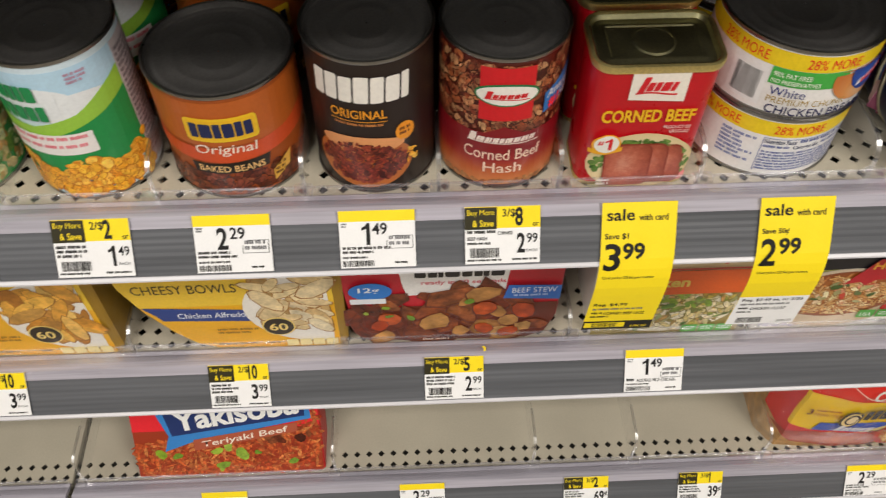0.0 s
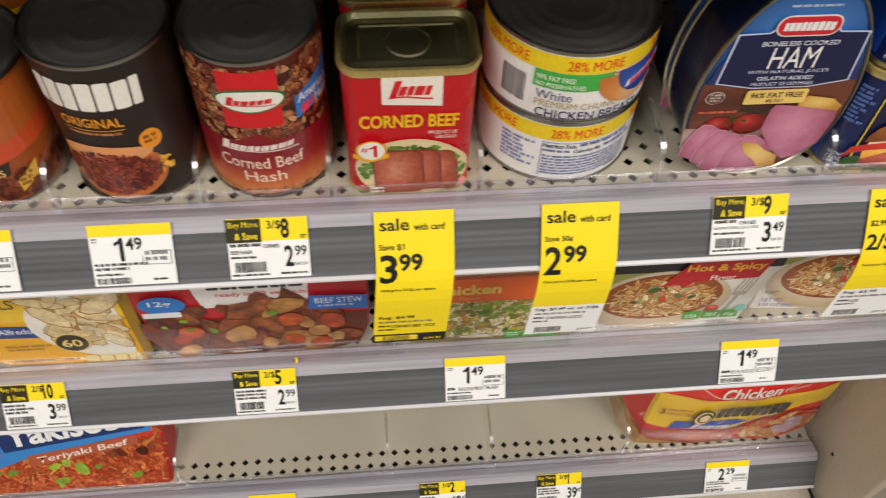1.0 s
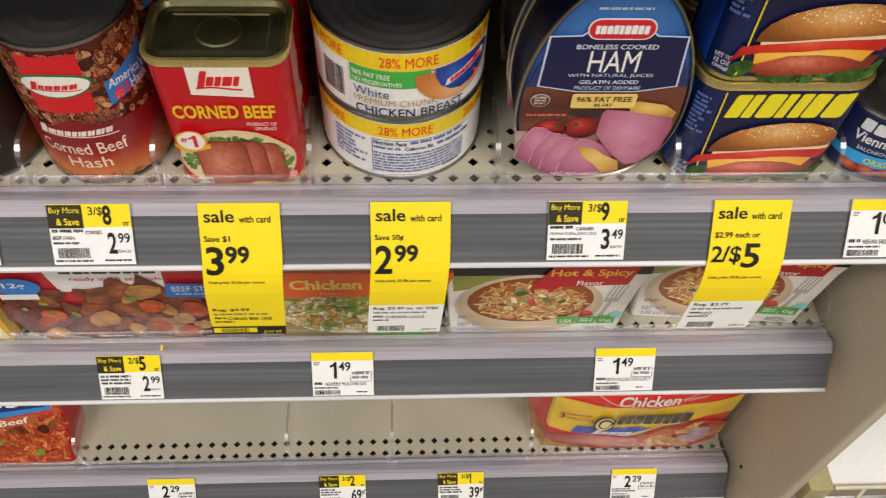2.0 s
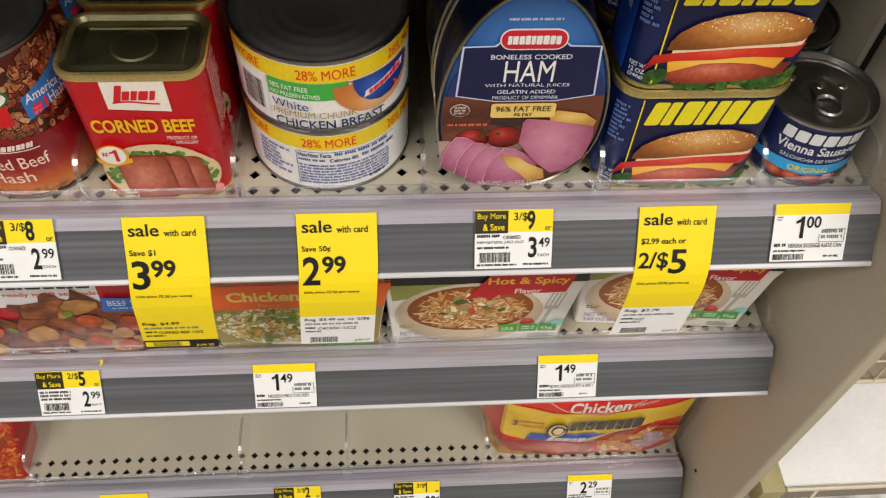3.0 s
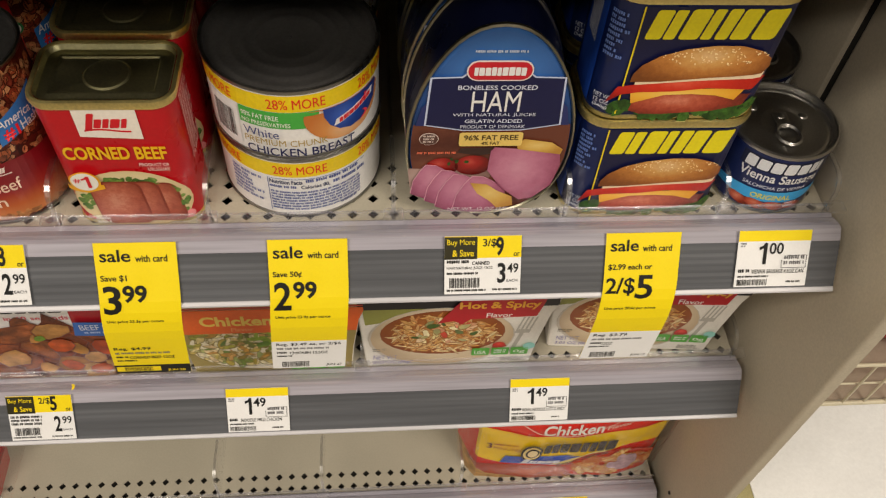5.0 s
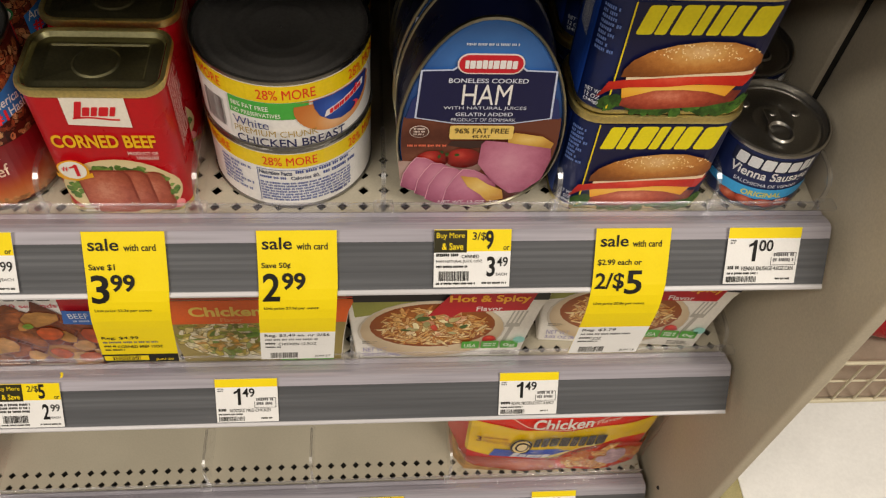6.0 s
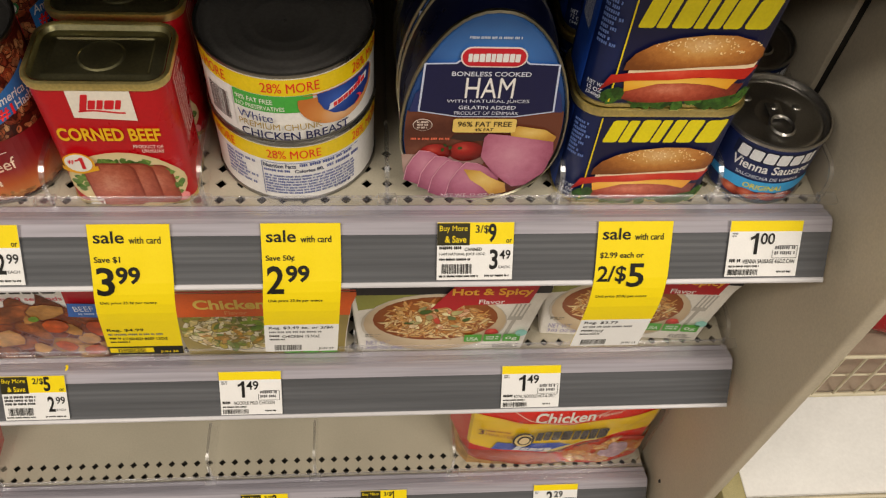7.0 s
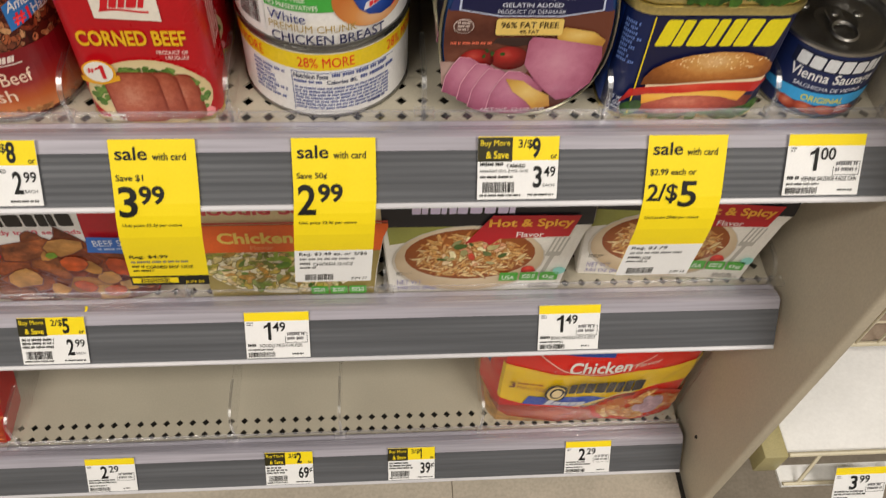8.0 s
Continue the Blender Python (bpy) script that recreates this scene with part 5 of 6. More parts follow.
def inset(outline, k=0.972):
    cu = sum(u for u, v in outline) / len(outline)
    cv = sum(v for u, v in outline) / len(outline)
    return [(cu + (u - cu) * k, max(0.0008, cv + (v - cv) * k)) for u, v in outline]


def cut(outline, lo, hi):
    """The part of an outline between two heights."""
    pts = []
    n = len(outline)
    for i in range(n):
        (u0, v0), (u1, v1) = outline[i], outline[(i + 1) % n]
        if lo <= v0 <= hi:
            pts.append((u0, v0))
        ts = sorted((e - v0) / (v1 - v0) for e in (lo, hi) if (v0 - e) * (v1 - e) < 0)
        pts += [(u0 + (u1 - u0) * t, v0 + (v1 - v0) * t) for t in ts]
    return pts


BOWL = [(-0.0250, 0.0030), (0.0500, 0.0), (0.0740, 0.0020), (0.0780, 0.0100), (0.0795, 0.1250), (-0.0840, 0.1250), (-0.0800, 0.0870), (-0.0690, 0.0560), (-0.0530, 0.0270), (-0.0400, 0.0110)]


def pasta_bowl(m, food, seed, label):
    root = thing("pasta_bowl_packet", m, label, "packet", "meal packets")
    part("sleeve", slab(BOWL, 0, 0.038), ink("8a6a14"), root)
    s = flat()
    f = inset(BOWL, 0.985)
    printed("yellow_front", [[(min(u, 0.0715), v) for u, v in f]], ink("f0b41c"), s, 0.0004, root, "yellow front")
    printed("pale_top", [[(min(u, 0.0715), v) for u, v in cut(f, 0.062, 0.124)]], ink("f4cc3c"), s, 0.0006, root)
    words("CHEESY BOWLS", ink("3a3420"), s, -0.0700, 0.0790, 0.0740, 0.0105, root, 0.0009, 0.02)
    printed("blue_band", [[(-0.0690, 0.0620), (0.0060, 0.0560), (0.0160, 0.0400), (-0.0570, 0.0440), (-0.0600, 0.0500)] if food is PASTA else rect(-0.070, 0.050, -0.02, 0.07)], ink("283c7c") if food is PASTA else ink("a01c24"), s, 0.0008, root, "dark band")
    if food is PASTA:
        words("Chicken Alfredo", ink("e0e4f0"), s, -0.0450, 0.0470, 0.0500, 0.0070, root, 0.0011)
    printed("dish_picture", [[(u, v) for u, v in oval(0.0560, 0.0560, 0.0520, 0.0460) if u < 0.0720]], ink("e8e4dc"), s, 0.0009, root, "white dish")
    stuff(pile("food_picture", scatter(seed, 42, lambda u, v: u < 0.064 and in_oval(0.056, 0.064, 0.044, 0.034)(u, v), (0.005, 0.02, 0.070, 0.10), 0.0150, 0.42, 0.05), food, s, 0.0012, root, edge=ink("8a5c20"), grow=1.08))
    printed("seal_ring", [oval(0.0270, 0.0330, 0.0125, 0.0125)], ink("f4d880"), s, 0.0017, root)
    printed("seal", [oval(0.0270, 0.0330, 0.0112, 0.0112)], ink("2c2418"), s, 0.0019, root, "black seal")
    words("60", ink("f4d880"), s, 0.0200, 0.0280, 0.0140, 0.0100, root, 0.0022, 0.02)
    stuff(printed("small_print", bars(seed, -0.0200, 0.0220, 0.0320, 0.0090, 2), ink("8a6410"), s, 0.0009, root))
    stuff(printed("small_print", bars(seed + 1, -0.0230, 0.0060, 0.0300, 0.0040, 1) + bars(seed + 2, 0.0150, 0.0060, 0.0100, 0.0040, 1), ink("5a4410"), s, 0.0009, root))
    for k in range(4):
        printed("fact_box", [round_rect(0.0300 + 0.0102 * k, 0.0050, 0.0392 + 0.0102 * k, 0.0140, 0.001)], ink("d8c890"), s, 0.0019, root)
    return root


OVAL_BOWL = [(-0.0300, 0.0), (0.0550, 0.0), (0.0680, 0.0080), (0.0740, 0.0300), (0.0755, 0.1250), (-0.0755, 0.1250), (-0.0740, 0.0850), (-0.0700, 0.0400), (-0.0600, 0.0140), (-0.0480, 0.0040)]


def beef_stew_packet(m):
    root = thing("beef_stew_packet", m, "red and white beef stew packet with stew picture", "packet", "meal packets")
    part("sleeve", slab(OVAL_BOWL, 0, 0.036), ink("8c1a22"), root)
    s, f = flat(), inset(OVAL_BOWL, 0.985)
    printed("red_front", [f], ink("a81c28"), s, 0.0004, root, "red front")
    printed("white_banner", [[(-0.0300, 0.0640), (0.0360, 0.0660), (0.0400, 0.1230), (-0.0380, 0.1230), (-0.0340, 0.0900), (-0.0330, 0.0800)]], ink("eceae8"), s, 0.0007, root, "white banner")
    words("ready in 60 seconds", ink("b84858"), s, -0.0200, 0.0765, 0.0560, 0.0062, root, 0.0012, 0.01)
    printed("brand_mark", brand_blocks(6, -0.0250, 0.0865, 0.0600, 0.0130, seed=25), ink("201c1c"), s, 0.0012, root, "black block maker's mark")
    printed("stew_ground", [cut(f, 0.0, 0.050)], ink("5a2410"), s, 0.0009, root)
    gravy = ink("54210f")
    field = lambda u, v: v < 0.055 + 0.016 * math.cos(u * 28) and abs(u) < 0.064 - max(0, 0.02 - v) * 1.2
    stuff(pile("beef_picture", scatter(81, 46, field, (-0.068, 0.004, 0.068, 0.080), 0.0165, 0.68, 0.26), STEWM, s, 0.0014, root, edge=gravy, grow=1.09))
    stuff(pile("potato_picture", scatter(86, 11, field, (-0.066, 0.006, 0.066, 0.072), 0.0110, 0.78, 0.24), mix_mat("print_potato", ["c08c4c", "b07838", "cc9c5c", "a46a30"], 0.25, 110, 0.35, lump=80), s, 0.0017, root, edge=gravy, grow=1.07))
    stuff(pile("carrot_picture", scatter(82, 7, field, (-0.06, 0.008, 0.06, 0.062), 0.0096, 0.85, 0.08), mix_mat("print_carrot", ["c0501c", "cc5c24", "a83c14"], 0.25, 110, 0.3), s, 0.0020, root, edge=gravy, grow=1.07))
    stuff(pile("pea_picture", scatter(83, 5, lambda u, v: v < 0.06, (-0.066, 0.03, 0.02, 0.066), 0.0040, 0.8), GREENBIT, s, 0.0023, root))
    printed("blue_badge", [oval(-0.0540, 0.0730, 0.0145, 0.0105)], ink("2a6ab4"), s, 0.0026, root, "blue badge")
    words("12g", ink("f0f4fa"), s, -0.0620, 0.0705, 0.0140, 0.0080, root, 0.0029, 0.02)
    printed("badge_foot", [slant(rect(-0.0680, 0.0575, -0.0440, 0.0640), 0.0, 0.06)], ink("e8ecf0"), s, 0.0027, root)
    printed("blue_sign", [[(0.0350, 0.0590), (0.0735, 0.0560), (0.0735, 0.0740), (0.0380, 0.0760)]], ink("2a5ca8"), s, 0.0026, root, "blue sign")
    words("BEEF STEW", ink("eef2fa"), s, 0.0405, 0.0660, 0.0300, 0.0066, root, 0.0029, 0.015)
    stuff(printed("small_print", bars(84, 0.0420, 0.0605, 0.0260, 0.0034, 1), ink("b8c8e4"), s, 0.0029, root))
    stuff(printed("small_print", bars(85, -0.0200, 0.0030, 0.0300, 0.0034, 1), ink("e0c8b8"), s, 0.0029, root))
    return root


FLARE = [(-0.0640, 0.0), (0.0640, 0.0), (0.0665, 0.0300), (0.0720, 0.0700), (0.0760, 0.0820), (0.0740, 0.1180), (-0.0720, 0.1180), (-0.0700, 0.0800), (-0.0670, 0.0400)]


def noodle_bowl_packet(m, spicy=True):
    root = thing("noodle_bowl_packet", m, "pale hot and spicy noodle bowl packet with soup picture" if spicy else "orange and green mild chicken noodle bowl packet", "packet", "noodle packets")
    part("sleeve", slab(FLARE, 0, 0.060), ink("d8d4cc"), root)
    s, f = flat(), inset(FLARE, 0.985)
    if spicy:
        printed("front", [f], ink("e6e2da"), s, 0.0004, root, "pale grey front")
        printed("green_corner", [[(-0.0640, 0.0600), (-0.0200, 0.0700), (-0.0200, 0.0810), (-0.0660, 0.0810)]], ink("8a8c44"), s, 0.0006, root)
        printed("black_top", [cut(f, 0.0800, 0.1170)], ink("16141a"), s, 0.0007, root, "black top band")
        printed("brand_mark", brand_blocks(6, -0.0500, 0.0940, 0.0700, 0.0110, seed=27), ink("c8bcd8"), s, 0.0010, root)
        printed("dish_shadow", [oval(-0.0075, 0.0405, 0.0550, 0.0405)], ink("b8b0a4"), s, 0.0008, root)
        printed("dish_picture", [oval(-0.0070, 0.0415, 0.0535, 0.0390)], photo_mat("print_dish", ["f8f0e2", "f0e4d0", "d8c4a4", "b89c78"], 0.5, 0.62, 0.62, 0.72, 0.3, 80, 0.08), s, 0.0010, root, "cream dish")
        printed("broth_picture", [oval(-0.0070, 0.0475, 0.0465, 0.0300)], photo_mat("print_broth", ["c88c48", "b87434", "9c541c", "843c10"], 0.5, 0.5, 0.6, 0.6, 0.3, 120, 0.15), s, 0.0012, root, "orange broth")
        stuff(pile("noodle_picture", scatter(91, 320, in_oval(-0.0070, 0.0460, 0.0400, 0.0255), (-0.052, 0.015, 0.04, 0.074), 0.0056, 0.22), NOODLE, s, 0.0014, root, edge=ink("8a4c1c")))
        stuff(pile("topping_picture", scatter(92, 34, in_oval(-0.005, 0.050, 0.024, 0.017), (-0.03, 0.030, 0.02, 0.068), 0.0042, 0.6), mix_mat("print_topping", ["f0e4b8", "dccc90", "3c5a1c", "e8dca8", "c8402c", "f0e4b8"], 0.35, 300, 0.15), s, 0.0018, root, edge=ink("8a5a24")))
        stuff(pile("pepper_picture", scatter(93, 3, in_oval(0.0350, 0.0300, 0.004, 0.003), (0.03, 0.02, 0.04, 0.034), 0.0042, 0.9), TOMATO, s, 0.0018, root))
        printed("red_flag", [[(-0.0120, 0.0620), (0.0000, 0.0650), (0.0060, 0.0600), (0.0120, 0.0670), (0.0600, 0.0690), (0.0650, 0.0920), (0.0050, 0.0930)]], ink("a4141f"), s, 0.0021, root, "red flag")
        words("Hot & Spicy", ink("f8b83c"), s, 0.0030, 0.0782, 0.0580, 0.0112, root, 0.0024, 0.03)
        words("Flavor", ink("f6eeea"), s, 0.0230, 0.0690, 0.0190, 0.0058, root, 0.0024)
        fork = [slant(rect(0.0480 + 0.0032 * k, 0.0480, 0.0494 + 0.0032 * k, 0.0660), 0.2, 0.05) for k in range(4)] + [slant(rect(0.0480, 0.0440, 0.0592, 0.0490), 0.2, 0.05), slant(rect(0.0520, 0.0180, 0.0552, 0.0440), 0.2, 0.05)]
        printed("fork_picture", fork, ink("a8a49c"), s, 0.0008, root)
        for k, (t, c) in enumerate((("USA", "4c9a34"), ("", "4c9a34"), ("0g", "4c9a34"))):
            printed("green_badge", [round_rect(0.0165 + 0.0150 * k, 0.0150, 0.0300 + 0.0150 * k, 0.0255, 0.001)], ink(c), s, 0.0021, root, "green badge")
            if t:
                words(t, ink("eef6e8"), s, 0.0185 + 0.0150 * k, 0.0170, 0.0092, 0.0052, root, 0.0024, 0.015)
            else:
                stuff(printed("small_print", bars(94, 0.0185 + 0.0150 * k, 0.0172, 0.0095, 0.0060, 2, ragged=False), ink("eef6e8"), s, 0.0024, root))
        printed("teal_seal", [oval(0.0600, 0.0270, 0.0046, 0.0046)], ink("8ac4bc"), s, 0.0021, root)
        words("NET WT", ink("8a84a8"), s, -0.0585, 0.0110, 0.0180, 0.0060, root, 0.0010)
        words("3.03 OZ (86g)", ink("8a84a8"), s, -0.0585, 0.0035, 0.0290, 0.0055, root, 0.0010)
        stuff(printed("small_print", bars(95, -0.0590, 0.0220, 0.0120, 0.0050, 2) + bars(96, 0.0400, 0.0030, 0.0200, 0.0060, 3), ink("6a6660"), s, 0.0010, root))
    else:
        printed("front", [f], ink("c8b890"), s, 0.0004, root)
        printed("soup_ground", [cut(f, 0.0, 0.062)], ink("8c7c44"), s, 0.0006, root)
        printed("orange_band", [cut(f, 0.0560, 0.0860)], ink("d05a1c"), s, 0.0016, root, "orange band")
        words("Chicken", ink("f8d868"), s, -0.0480, 0.0660, 0.0540, 0.0125, root, 0.0019, 0.032)
        words("Flavor", ink("e89a5c"), s, -0.0260, 0.0590, 0.0170, 0.0048, root, 0.0019)
        printed("red_trim", [cut(f, 0.0870, 0.0890)], ink("a84030"), s, 0.0016, root)
        words("Noodle Soup", ink("c0484c"), s, -0.0640, 0.0930, 0.1000, 0.0140, root, 0.0012, 0.03)
        printed("dish_picture", [oval(-0.004, 0.0360, 0.0580, 0.0330)], ink("ece4cc"), s, 0.0008, root)
        stuff(pile("noodle_picture", scatter(97, 260, in_oval(-0.004, 0.0370, 0.0560, 0.0300), (-0.06, 0.006, 0.055, 0.066), 0.0062, 0.42), MILD, s, 0.0011, root, edge=ink("6a5c24")))
        stuff(pile("topping_picture", scatter(98, 12, in_oval(0.0, 0.044, 0.030, 0.012), (-0.03, 0.03, 0.03, 0.056), 0.0060, 0.5), GREENBIT, s, 0.0014, root))
        for k in range(3):
            printed("green_badge", [round_rect(0.0140 + 0.0150 * k, 0.0030, 0.0275 + 0.0150 * k, 0.0130, 0.001)], ink("4c9a34"), s, 0.0021, root, "green badge")
            stuff(printed("small_print", bars(99 + k, 0.0160 + 0.0150 * k, 0.0050, 0.0095, 0.0060, 2, ragged=False), ink("eef6e8"), s, 0.0024, root))
    return root


pasta_bowl(pose(-0.4215, 0.0185, D2), MACARONI, 101, "yellow macaroni cheese bowl packet with dark red band")
pasta_bowl(pose(-0.2470, 0.0185, D2), PASTA, 103, "yellow chicken pasta bowl packet with blue band")
beef_stew_packet(pose(-0.0890, 0.0205, D2) @ Matrix.Diagonal((1.10, 1, 1, 1)))
noodle_bowl_packet(pose(0.0815, 0.0195, D2) @ Matrix.Diagonal((0.93, 1, 1, 1)), False)
hot = noodle_bowl_packet(pose(0.2160, 0.0195, D2, 0, 0, 0), True)
copy_thing(hot, pose(0.3600, 0.0285, D2, 0, 0, -4))
copy_thing(hot, pose(0.2165, 0.0850, D2))

# ---- noodle packs on the lower shelf ----
D3 = DECK[3] + 0.0002


def stir_fry_box(m):
    w, h = 0.192, 0.130
    root = thing("stir_fry_noodle_packet", m, "red and blue beef noodle packet leaning back", "packet", "noodle packets")
    o = [(-w / 2, 0.002), (-w / 2 + 0.004, 0.0), (w / 2 - 0.004, 0.0), (w / 2, 0.002), (w / 2 - 0.002, h), (-w / 2 + 0.002, h)]
    part("tray", slab(o, 0, 0.045, 0.003), ink("a81c1c"), root)
    f = inset(o, 0.985)

    def s(u, v, d):
        return (u, -d, v)
    printed("front", [f], ink("8a3018"), s, 0.0004, root, "noodle ground")
    printed("red_top", [cut(f, 0.058, 0.128)], ink("c8202a"), s, 0.0006, root, "red top")
    stuff(pile("noodle_picture", scatter(111, 760, lambda u, v: v < 0.052 + 0.10 * u or (u > 0.068 and v < 0.08), (-0.093, 0.003, 0.093, 0.090), 0.0062, 0.28), STIR, s, 0.0008, root))
    stuff(pile("cabbage_picture", scatter(112, 9, lambda u, v: v < 0.04, (-0.08, 0.008, 0.085, 0.05), 0.0072, 0.6), GREENBIT, s, 0.0012, root))
    stuff(pile("beef_picture", scatter(113, 8, lambda u, v: v < 0.06, (0.03, 0.02, 0.085, 0.06), 0.0085, 0.7), BEANS, s, 0.0012, root))
    printed("blue_banner", [[(-0.0640, 0.0330), (-0.0580, 0.0520), (-0.0680, 0.0800), (-0.050, 0.1250), (0.080, 0.1250), (0.0860, 0.0730), (0.0860, 0.0680), (-0.0300, 0.0460)]], ink("3474b4"), s, 0.0016, root, "blue banner")
    printed("navy_panel", [[(-0.0545, 0.0520), (0.0800, 0.0715), (0.0815, 0.1230), (-0.0500, 0.1230), (-0.0600, 0.0780)]], ink("1c2c5c"), s, 0.0018, root, "navy panel")
    words("Yakisoba", ink("f2f2f0"), s, -0.0505, 0.0570, 0.1260, 0.0240, root, 0.0022, 0.03, lean=-0.1, rise=0.14)
    printed("brown_ribbon", [[(-0.0340, 0.0335), (0.0720, 0.0530), (0.0720, 0.0640), (-0.0340, 0.0470)]], ink("9a4c34"), s, 0.0020, root, "brown ribbon")
    bm = bmesh.new()
    bm.from_mesh(glyphs("Teriyaki Beef", 0.012))
    xs = max(v.co.x for v in bm.verts)
    for v in bm.verts:
        u = -0.026 + v.co.x / xs * 0.088
        v.co = (u, 0.0370 + (u + 0.03) * 0.178 + v.co.y * 0.0100, 0)
    lay("lettering", bm, ink("e8d8c8"), s, 0.0023, root)
    return root


def multipack(m):
    """Twelve-brick ramen pack in a clear, puckered film."""
    root = thing("ramen_multipack", m, "red and yellow chicken ramen pack in clear shiny wrap", "packet", "noodle packets")
    w, h, d = 0.204, 0.165, 0.11
    nu, nv = 40, 26

    def front(u, v, lift):
        t, q = u / (w / 2), v / h
        bulge = 0.012 * (1 - abs(t) ** 3) * (1 - (0.35 if q < 0.5 else 1.0) * abs(2 * q - 1) ** 6)
        n = noise.noise(Vector((u * 38, v * 42, 1.7))) * 0.0016 + noise.noise(Vector((u * 95, v * 80, 4.1))) * 0.0003
        side = 0.018 * max(0, abs(t) - 0.86) / 0.14
        return (u * (1 + 0.03 * q), 0.012 - bulge + n + side - lift, v)
    front.step = 0.008

    def skin(u, v, lift):
        return front(u * 1.07 - 0.002, min(0.163, 0.090 + (v - 0.085) * 1.18), lift)
    skin.step = 0.008
    bm = bmesh.new()
    g = [[bm.verts.new(front(-w / 2 + w * i / nu, h * j / nv, 0)) for i in range(nu + 1)] for j in range(nv + 1)]
    b = [[bm.verts.new((-w / 2 + w * i / nu, d, h * j / nv)) for i in range(nu + 1)] for j in range(nv + 1)]
    for j in range(nv):
        for i in range(nu):
            bm.faces.new((g[j][i], g[j][i + 1], g[j + 1][i + 1], g[j + 1][i]))
            bm.faces.new((b[j][i], b[j + 1][i], b[j + 1][i + 1], b[j][i + 1]))
    for j in range(nv):
        bm.faces.new((g[j][0], g[j + 1][0], b[j + 1][0], b[j][0]))
        bm.faces.new((g[j][nu], b[j][nu], b[j + 1][nu], g[j + 1][nu]))
    for i in range(nu):
        bm.faces.new((g[0][i], b[0][i], b[0][i + 1], g[0][i + 1]))
        bm.faces.new((g[nv][i], g[nv][i + 1], b[nv][i + 1], b[nv][i]))
    part("bricks", bm, mix_mat("noodle_brick", ["b8884c", "c89a5c"], 0.5, 120, 0.3, lump=60), root, "tan noodle bricks")

    def sheet(name, pts, colour, lift, label=""):
        bm2 = bmesh.new()
        bm2.faces.new([bm2.verts.new((u, v, 0)) for u, v in pts])
        vs = [p[1] for p in pts]
        k = math.floor(min(vs) / 0.008) + 1
        while k * 0.008 < max(vs):
            bmesh.ops.bisect_plane(bm2, geom=bm2.verts[:] + bm2.edges[:] + bm2.faces[:], plane_co=(0, k * 0.008, 0), plane_no=(0, 1, 0), dist=1e-6)
            k += 1
        return lay(name, bm2, colour if not isinstance(colour, str) else ink(colour, 0.18), skin, lift, root, label)
    sheet("red_print", [(-0.0960, 0.0560), (-0.0840, 0.0400), (-0.0600, 0.0300), (-0.0200, 0.0180), (0.0850, 0.0150), (0.0920, 0.0400), (0.0985, 0.1600), (-0.0960, 0.1600)], photo_mat("print_pack_red", ["e8281a", "dc2014", "c41810"], 0.5, 0.7, 0.8, 0.8, 0.18, 60, 0.12), 0.0015, "red print")
    sheet("foot_print", [(-0.0900, 0.0420), (-0.0560, 0.0470), (-0.0150, 0.0440), (0.0100, 0.0400), (0.0200, 0.0180), (-0.0300, 0.0170), (-0.0700, 0.0250)], photo_mat("print_pack_foot", ["d07050", "b44c30", "943420"], 0.5, 0.5, 0.6, 0.6, 0.18, 90, 0.35), 0.0019, "pale red print over noodles")
    sheet("yellow_print", [(-0.0820, 0.0580), (-0.0590, 0.0510), (-0.0100, 0.0560), (0.0300, 0.0680), (0.0560, 0.0800), (0.0900, 0.0850), (0.0930, 0.1170), (0.0500, 0.1090), (0.0000, 0.1010), (-0.0410, 0.1060), (-0.0820, 0.1150)], "fcd010", 0.0024, "yellow band")
    sheet("navy_flash", [(-0.0985, 0.0980), (-0.0900, 0.0920), (-0.0890, 0.1180), (-0.0960, 0.1450)], "1c2c64", 0.0024, "navy flash")
    sheet("blue_flash", [(-0.0480, 0.1330), (0.0060, 0.1290), (0.0080, 0.1400), (-0.0480, 0.1450)], "20408c", 0.0028)
    sheet("blue_ribbon", [(-0.0600, 0.0520), (-0.0170, 0.0500), (0.0150, 0.0640), (0.0000, 0.0690), (-0.0300, 0.0680), (-0.0560, 0.0670)], "2848a4", 0.0032, "blue ribbon")
    sheet("cream_ribbon", [(-0.0150, 0.0500), (0.0060, 0.0520), (0.0440, 0.0800), (0.0360, 0.0810), (0.0140, 0.0660)], "f4e08c", 0.0034, "cream ribbon")
    printed("brand_mark", [[(u, v + 0.06 * (u + 0.024)) for u, v in p] for p in brand_blocks(8, -0.0240, 0.0760, 0.0650, 0.0170, 0.02, seed=31)], ink("181214", 0.2), skin, 0.0054, root, "black block maker's mark")
    printed("brand_ring", [oval(-0.0340, 0.0780, 0.0098, 0.0145)], ink("181214", 0.2), skin, 0.0052, root)
    printed("brand_ring_gap", [oval(-0.0340, 0.0780, 0.0080, 0.0118)], ink("f4d890", 0.2), skin, 0.0055, root)
    printed("brand_ring_inner", [oval(-0.0335, 0.0785, 0.0062, 0.0092)], ink("181214", 0.2), skin, 0.0058, root)
    printed("brand_ring_core", [oval(-0.0335, 0.0785, 0.0046, 0.0068)], ink("e8d0a0", 0.2), skin, 0.0061, root)
    arc = [(-0.0540 + 0.0052 * k, 0.1060 + 0.0260 * ((k - 9) / 9) ** 2) for k in range(19)]
    printed("arc_line", [arc + [(u, v + 0.0014) for u, v in arc[::-1]]], ink("f0b8a8", 0.2), skin, 0.0042, root)
